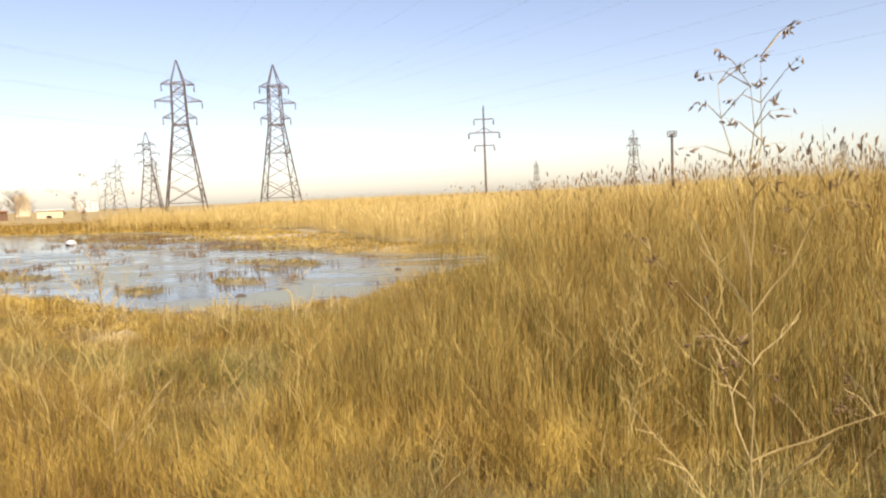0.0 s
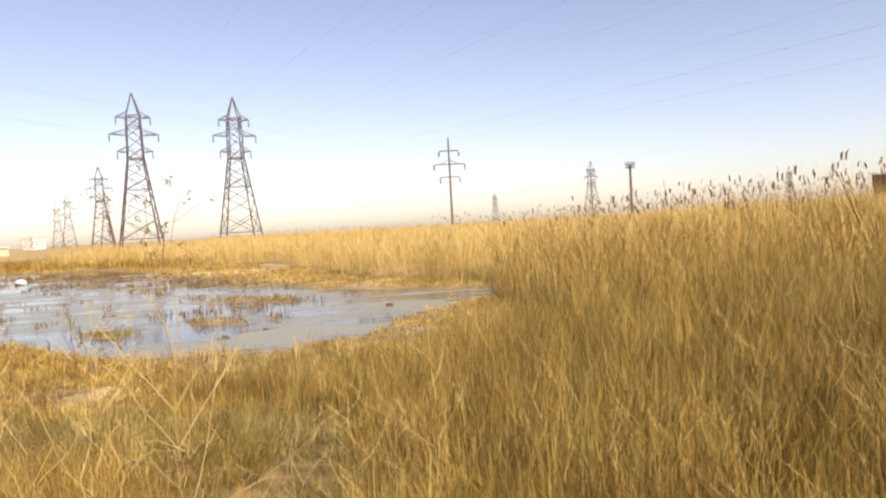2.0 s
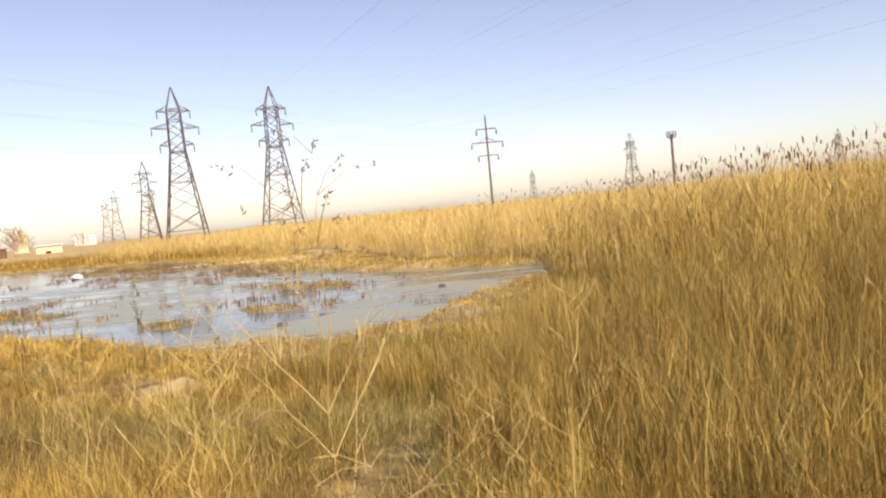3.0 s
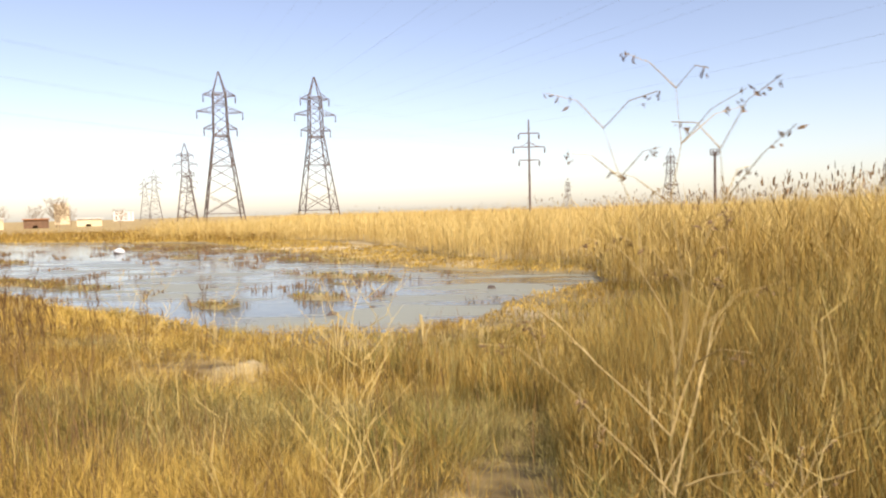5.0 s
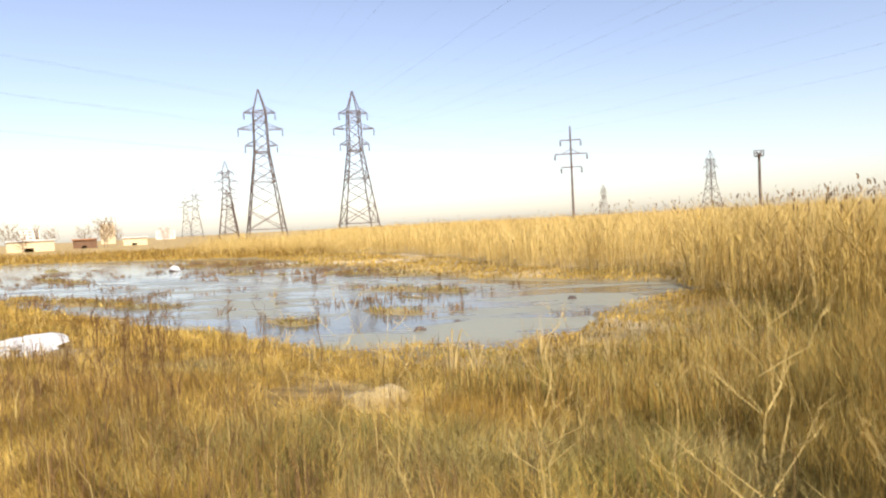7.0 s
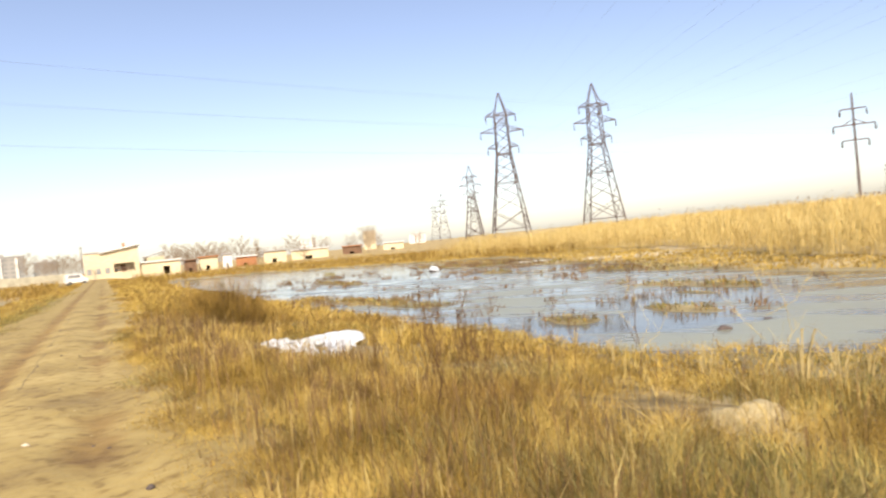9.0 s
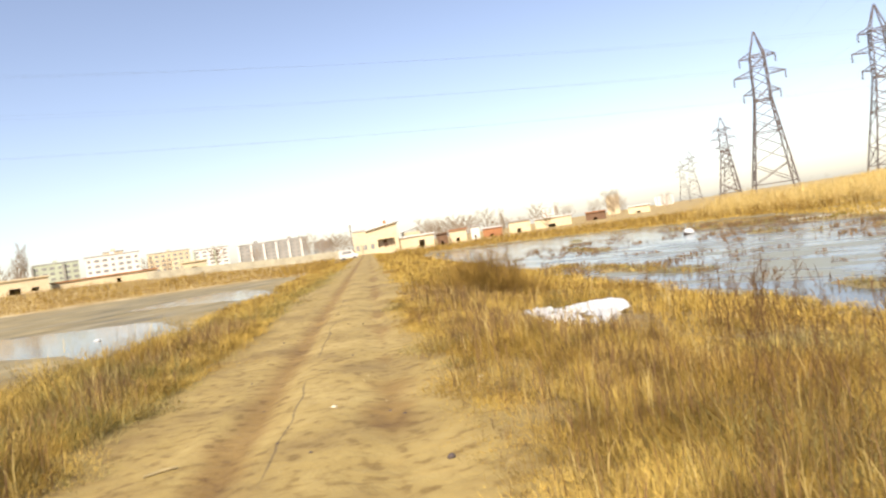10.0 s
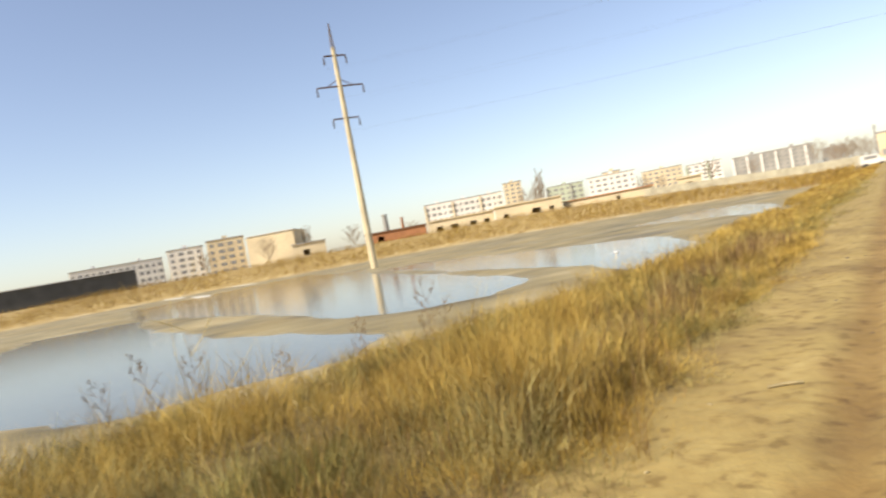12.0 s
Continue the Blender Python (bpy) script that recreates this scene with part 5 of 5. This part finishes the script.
def weed(name, high, seed, stem_mat, tip_mat, label, arms=8, radius=0.006, tips=5, start=0.3, open_out=0.6, tip_size=0.018, reach=0.3, leafy=0.62):
    """A dead weed: stem, side branches, and small withered leaves at the ends."""
    r = random.Random(seed)
    top = empty(name)
    bm = bmesh.new()
    pts = [Vector((0, 0, -0.05))]
    for k in range(1, 9):
        pts.append(Vector((r.uniform(-1, 1) * 0.012 * k, r.uniform(-1, 1) * 0.012 * k, high * k / 8)))
    tube(bm, pts, [radius * (1 - 0.75 * k / 8) for k in range(9)], 5)
    part("stem", bm, stem_mat, top)
    leaves = []
    for k in range(arms):
        f = start + (0.98 - start) * (k + r.random() * 0.5) / arms
        p = pts[0].lerp(pts[8], f)
        a = k * 2.4 + r.uniform(-0.5, 0.5)
        length = high * reach * (1.25 - 0.7 * f) * r.uniform(0.7, 1.25)
        d = Vector((math.cos(a) * open_out, math.sin(a) * open_out, 0.75)).normalized()
        bm = bmesh.new()
        q = p + d * length * 0.5 + Vector((r.uniform(-1, 1), r.uniform(-1, 1), r.uniform(-1, 0.3))) * length * 0.15
        e = p + d * length + Vector((r.uniform(-1, 1), r.uniform(-1, 1), r.uniform(-0.6, 1))) * length * 0.14
        line = [p, p.lerp(q, 0.55) + Vector((r.uniform(-1, 1), r.uniform(-1, 1), 0)) * length * 0.03, q, q.lerp(e, 0.5) + Vector((r.uniform(-1, 1), r.uniform(-1, 1), 0)) * length * 0.03, e]
        tube(bm, line,
             [radius * 0.55 * (1 - 0.5 * f), radius * 0.45, radius * 0.38, radius * 0.28, radius * 0.15], 4)
        ends = [(q, e)]
        for j in range(5):
            b = r.choice(line[1:3] if j < 2 else line[2:4])
            g = b + (d + Vector((r.uniform(-1, 1), r.uniform(-1, 1), r.uniform(-0.2, 0.6)))).normalized() * length * r.uniform(0.2, 0.4)
            twig(bm, [b, b.lerp(g, 0.5) + Vector((r.uniform(-1, 1), r.uniform(-1, 1), r.uniform(-1, 1))) * length * 0.03, g], [radius * 0.26, radius * 0.2, radius * 0.1], 3)
            ends.append((b, g))
        part("branch", bm, stem_mat, top)
        if f > leafy:
            leaves += ends
    if tips:
        bm = bmesh.new()
        for b, g in leaves:
            for j in range(tips):
                c = b.lerp(g, r.uniform(0.5, 1.05)) + Vector((r.uniform(-1, 1), r.uniform(-1, 1), r.uniform(-1, 1))) * tip_size
                u = Vector((r.uniform(-1, 1), r.uniform(-1, 1), r.uniform(-1, 1))).normalized() * tip_size * r.uniform(0.6, 1.6)
                w = u.orthogonal().normalized() * tip_size * 0.5
                bm.faces.new([bm.verts.new(c + x) for x in (-u, w, u, -w * 0.6 + Vector((0, 0, tip_size * 0.3)))])
        part("foliage", bm, tip_mat, top, "withered dark leaves and seed heads")["kind"] = "stuff"
    return tagged(top, label, "weed", "dead weeds")


def stand(ob, x, y, turn=0.0, size=1.0, lean=0.0, copy=True):
    m = pose(x, y, ground_z(x, y), lean, 0, turn)
    c = copy_thing(ob, m) if copy else ob
    if not copy:
        c.matrix_basis = m
    c.scale = (size, size, size)
    return c


dock_brown = stalks("dock_brown", [(0.0, (0.07, 0.038, 0.016)), (1.0, (0.18, 0.1, 0.036))], (0.9, 0.9, 0.9), glow=0.1)
weed_stem = stalks("weed_stem", [(0.0, (0.34, 0.25, 0.1)), (1.0, (0.5, 0.38, 0.17))], (0.8, 0.8, 0.8), glow=0.05)
def forked_weed(high, seed, label, thin=0.62):
    """A tall dead weed: bare side branches below, a fork above whose twigs end in curled dark leaves."""
    r = random.Random(seed)
    top = empty("tall_weed")

    def jitter(k):
        return Vector((r.uniform(-1, 1), r.uniform(-1, 1), r.uniform(-0.5, 0.5))) * k
    pts = [Vector((0, 0, -0.05))]
    for k in range(1, 11):
        pts.append(Vector((0, 0, 0.7 * high * k / 10)) + jitter(0.009))
    bm = bmesh.new()
    tube(bm, pts, [thin * (0.009 - 0.0004 * k) for k in range(11)], 6)
    part("stem", bm, weed_stem, top)
    for k in range(9):
        p = pts[3 + k % 7]
        a = k * 2.5 + r.uniform(-0.4, 0.4)
        length = r.uniform(0.28, 0.6) * (1.1 - 0.05 * (k % 7))
        d = Vector((math.cos(a), math.sin(a), r.uniform(0.8, 1.2))).normalized()
        bm = bmesh.new()
        line = [p + d * length * q + (jitter(0.012) if q else Vector()) for q in (0, 0.25, 0.5, 0.75, 1)]
        tube(bm, line, [thin * q for q in (0.0055, 0.005, 0.0042, 0.0034, 0.002)], 5)
        for q in (2, 3):
            e = line[q] + (d + jitter(0.9)).normalized() * length * 0.22
            twig(bm, [line[q], line[q].lerp(e, 0.5) + jitter(0.01), e], [0.0025, 0.002, 0.001], 4)
        part("branch", bm, weed_stem, top)
    leaves = []
    for k in range(7):
        p = pts[10] if k < 3 else pts[10 - (k - 2)]
        a = k * 2.1 + r.uniform(-0.3, 0.3)
        spread_to = (0.03, 0.14, 0.2, 0.26, 0.36, 0.42, 0.45)[k]
        e = p + Vector((math.cos(a) * spread_to, math.sin(a) * spread_to, high * (0.3, 0.28, 0.24, 0.2, 0.16, 0.13, 0.1)[k] * r.uniform(0.9, 1.05)))
        line = [p.lerp(e, q / 5) + (jitter(0.014) if q else Vector()) for q in range(6)]
        bm = bmesh.new()
        tube(bm, line, [thin * q for q in (0.006, 0.0052, 0.0044, 0.0036, 0.0028, 0.0015)], 5)
        for q in (2, 3, 4, 4, 5, 5):
            w = r.uniform(0, 6.28)
            g = line[q] + Vector((math.cos(w), math.sin(w), r.uniform(0.1, 0.8))).normalized() * r.uniform(0.09, 0.2)
            m = line[q].lerp(g, 0.5) + Vector((0, 0, 0.02)) + jitter(0.01)
            twig(bm, [line[q], m, g], [0.0024 * thin / 0.6, 0.0018 * thin / 0.6, 0.001], 4)
            leaves.append((m, g))
        part("branch", bm, weed_stem, top)
    bm = bmesh.new()
    for m, g in leaves:
        for _ in range(6):
            c = m.lerp(g, r.uniform(0.3, 1.1)) + jitter(0.016 * thin / 0.62) - Vector((0, 0, r.uniform(0, 0.02)))
            u = Vector((r.uniform(-1, 1), r.uniform(-1, 1), r.uniform(-1.6, 0.2))).normalized() * r.uniform(0.016, 0.036) * thin
            w = u.orthogonal().normalized() * r.uniform(0.004, 0.009) * thin / 0.62
            n = u.cross(w).normalized() * 0.006 * thin / 0.62
            v = [bm.verts.new(c + q) for q in (-u, w, u, -w, n)]
            for tri in ((0, 1, 4), (1, 2, 4), (2, 3, 4), (3, 0, 4)):
                bm.faces.new([v[q] for q in tri])
    part("foliage", bm, plume, top, "curled dark withered leaves")["kind"] = "stuff"
    return tagged(top, label, "weed", "dead weeds")


tall_weed = forked_weed(2.22, 21, "tall pale dead weed with a forked top and curled dark leaves", 0.5)
stand(tall_weed, -0.69, 4.39, 0, copy=False)
other_weed = forked_weed(1.82, 8, "tall thin dead weed with a forked leafy top", 0.32)
stand(other_weed, -3.61, 5.76, 40, copy=False)
pale_stem = stalks("pale_stem", [(0.0, (0.48, 0.35, 0.12)), (1.0, (0.64, 0.5, 0.2))], (0.85, 0.85, 0.85), glow=0.05)
pale_weed = weed("branching_weed", 1.3, 31, pale_stem, pale_stem, "pale branching dead weed in the grass", arms=9, radius=0.0035, tips=0, start=0.12, open_out=0.6)
stand(pale_weed, -5.33, 7.39, 0, copy=False)
pale_weed_low = weed("branching_weed", 0.95, 34, pale_stem, pale_stem, "low pale branching dead weed in the grass", arms=7, radius=0.0032, tips=0, start=0.08, open_out=0.8)
stand(pale_weed_low, -3.06, 7.16, 0, copy=False)
dock = weed("dock_stalk", 1.25, 41, dock_brown, dock_brown, "reddish brown dead dock stalk with seed clusters", arms=6, radius=0.008, tips=3, start=0.35, open_out=0.14, tip_size=0.009, leafy=0.45)
stand(dock, -10.6, 12.6, 0, copy=False)
wr = random.Random(5)
for x, y in ((-3.06, 7.6), (-6.02, 8.19), (-4.77, 8.03), (-5.45, 9.13), (-3.32, 7.39), (-4.18, 9.8), (-6.9, 9.6), (-7.6, 10.6)):
    stand(pale_weed, x, y, wr.uniform(0, 360), wr.uniform(0.7, 1.1), wr.uniform(-12, 12))
for k in range(20):
    s, o = wr.uniform(-7, -1), wr.uniform(2.0, 6.5)
    stand(wr.choice((pale_weed, pale_weed_low, pale_weed_low)), *xy(s, o), wr.uniform(0, 360), wr.uniform(0.6, 1.15), wr.uniform(-18, 18))
for k in range(16):
    x, y = wr.uniform(-3.0, 0.2), wr.uniform(6.4, 9.6)
    stand(wr.choice((pale_weed, pale_weed, pale_weed_low)), x, y, wr.uniform(0, 360), wr.uniform(0.9, 1.35), wr.uniform(-12, 12))
for k in range(14):
    x, y = wr.gauss(-10.2, 0.4), wr.gauss(12.4, 0.35)
    stand(dock, x, y, wr.uniform(0, 360), wr.uniform(0.65, 1.0), wr.uniform(-6, 6))
bare_dock = weed("dock_stalk", 1.1, 43, dock_brown, dock_brown, "thin dark brown dead dock stalk, nearly bare", arms=5, radius=0.0052, tips=2, start=0.4, open_out=0.2, tip_size=0.007, reach=0.16, leafy=0.5)
stand(bare_dock, -9.1, 10.1, 0, 1.3, copy=False)
for k in range(13):
    x, y = wr.gauss(-8.6, 0.17), wr.gauss(9.9, 0.25)
    stand(bare_dock, x, y, wr.uniform(0, 360), wr.uniform(0.8, 1.08), wr.uniform(-7, 7))
for x, y, size in ((-8.6, 14.2, 1.2), (-11.9, 13.9, 0.9), (-12.6, 14.4, 0.8), (-9.2, 13.6, 1.0), (-8.9, 11.9, 0.9)):
    stand(dock, x, y, wr.uniform(0, 360), size)
for x, y, size in ((0.6, 6.2, 0.9), (-2.2, 8.6, 0.75), (1.6, 9.8, 0.85), (-6.6, 14.6, 0.5), (2.6, 11.2, 0.8), (-0.4, 12.6, 0.75)):
    stand(other_weed, x, y, wr.uniform(0, 360), size, wr.uniform(-8, 8))
# weeds beside the mud flats
stand(pale_weed, -11.4, 3.75, 70, 1.3, 6)
dark_weed = weed("mud_weed", 0.9, 55, brown, plume, "dark dead weed at the edge of the mud flats", arms=9, radius=0.007, tips=2, start=0.25, open_out=0.6, tip_size=0.013)
stand(dark_weed, -18.6, 4.8, 0, 1.5, copy=False)
for x, y, size in ((-22.1, 5.0, 1.3), (-22.0, 3.3, 1.2), (-17.6, 1.2, 1.5), (-18.0, 0.4, 1.6), (-16.4, 0.6, 1.3), (-15.2, -0.8, 1.2), (-18.6, 3.6, 1.1), (-20.6, 4.6, 1.0), (-16.5, 3.0, 0.9), (-14.0, 2.0, 0.8), (-13.2, 0.2, 0.8), (-19.4, 2.0, 1.1)):
    stand(dark_weed, x, y, wr.uniform(0, 360), size, wr.uniform(-8, 8))
# twiggy bush on the right bank of the track
ts, to = so(rng.normal(-18.6, 0.55, 60), rng.normal(17.2, 0.4, 60))
tufts("tussock_grass", ts, to, np.full(60, 9.0), rng.uniform(1.0, 1.5, 60), 30, 150, rust, "tall rust brown grass tussock beside the track")
bush = weed("twiggy_bush", 1.0, 61, brown, rust, "brown twiggy bush beside the track", arms=18, radius=0.010, leafy=0.2, tips=2, start=0.03, open_out=0.42, tip_size=0.01)
stand(bush, -18.6, 17.3, 0, 1.2, copy=False)
for k in range(4):
    stand(bush, wr.gauss(-18.6, 0.55), wr.gauss(17.2, 0.4), wr.uniform(0, 360), wr.uniform(0.8, 1.3), wr.uniform(-14, 14))


# pale reed stubs along the shore
def stub(seed):
    r = random.Random(seed)
    top = empty("reed_stub")
    for k in range(6):
        bm = bmesh.new()
        a, l = r.uniform(0, 6.28), r.uniform(0.35, 0.6)
        dx, dy = math.cos(a) * r.uniform(0.02, 0.25), math.sin(a) * r.uniform(0.02, 0.25)
        pts = [(0.03 * math.cos(a), 0.03 * math.sin(a), -0.05), (dx * 0.5, dy * 0.5, l * 0.6), (dx, dy, l), (dx * 1.6, dy * 1.6, l * r.uniform(0.75, 1.05))]
        tube(bm, pts, [0.012, 0.012, 0.010, 0.004], 4)
        part("stem", bm, pale_reed, top)
    return tagged(top, "tuft of pale broken reed stems by the water", "reed tuft", "pale reed tufts")


pale_reed = stalks("pale_reed", [(0.0, (0.42, 0.32, 0.13)), (1.0, (0.56, 0.45, 0.22))], (0.9, 0.9, 0.9), glow=0.1)
tuft = stub(2)
stand(tuft, -6.86, 15.39, 0, 1.3, copy=False)
for x, y, size in ((-8.04, 15.63, 0.9), (-9.65, 16.9, 0.7), (-6.45, 15.1, 1.0), (-5.45, 15.6, 1.1), (-5.0, 15.2, 0.8), (-6.1, 15.9, 0.7), (-4.4, 15.4, 0.9), (-4.1, 14.6, 0.8), (-14.2, 17.5, 1.0), (-4.8, 16.2, 0.8), (-3.4, 16.2, 0.8), (-10.8, 18.4, 0.6)):
    stand(tuft, x, y, wr.uniform(0, 360), size)

# ---- small things on the track ----
stone_mat = plain("dark_stone", (0.09, 0.07, 0.06), 0.9, 0, 0.3, 6)
pale_chip = plain("pale_chip", (0.7, 0.62, 0.45), 0.8, 0, 0.15, 6)
for k, (x, y, sx, sy, sz, mat, label) in enumerate(((-10.52, 8.68, 0.03, 0.024, 0.024, stone_mat, "small dark stone on the dirt track"), (-12.6, 9.06, 0.04, 0.025, 0.012, pale_chip, "pale chip on the dirt track"),
                                                    (-11.83, 10.25, 0.04, 0.03, 0.02, sandy, "pale crumpled litter at the edge of the grass"), (-12.0, 10.4, 0.03, 0.025, 0.018, pale_chip, "pale crumpled litter at the edge of the grass"))):
    c = lump("stone" if k < 1 else "litter", sx, sy, sz, k + 20, mat, 0.5, 2)
    c.matrix_basis = pose(x, y, ground_z(x, y) + sz * 0.3)
    tagged(c, label, "stone" if k < 1 else "litter")
scrap = lump("litter", 0.2, 0.12, 0.08, 91, white_foam, 0.4, 2)
scrap.matrix_basis = pose(-42.77, 14.17, WATER + 0.02, 0, 0, 30)
tagged(scrap, "white scrap floating on a puddle of the mud flats", "litter")
for x, y, q in ((-8.35, 20.6, 0.15), (-4.54, 25.8, 0.16), (-7.6, 21.9, 0.1)):
    c = lump("sod", q, q * 0.7, q * 0.6, x * 3, stone_mat, 0.6, 2)
    c.matrix_basis = pose(x, y, WATER - 0.02)
    tagged(c, "dark wet sod standing out of the pond", "sod", "wet sods in the pond")
bm = bmesh.new()
tube(bm, [(-0.12, 0, 0.012), (0.01, 0.006, 0.016), (0.12, 0, 0.012)], [0.011, 0.014, 0.011], 6)
c = part("stick", bm, sandy)
c.matrix_basis = pose(-12.42, 7.42, ground_z(-12.42, 7.42), 0, 0, 84)
tagged(c, "short pale stick lying on the dirt track", "stick")
for k in range(70):
    s, o = wr.uniform(0.5, 16), wr.uniform(-2.1, 0.9)
    x, y = xy(s, o)
    q = wr.uniform(0.008, 0.025)
    c = lump("clod", q, q * wr.uniform(0.6, 1), q * 0.6, k + 50, stone_mat if wr.random() < 0.6 else sandy, 0.5, 1)
    c.matrix_basis = pose(x, y, ground_z(x, y) + q * 0.15)
    tagged(c, "small clod of earth on the dirt track", "clod", "clods on the track")
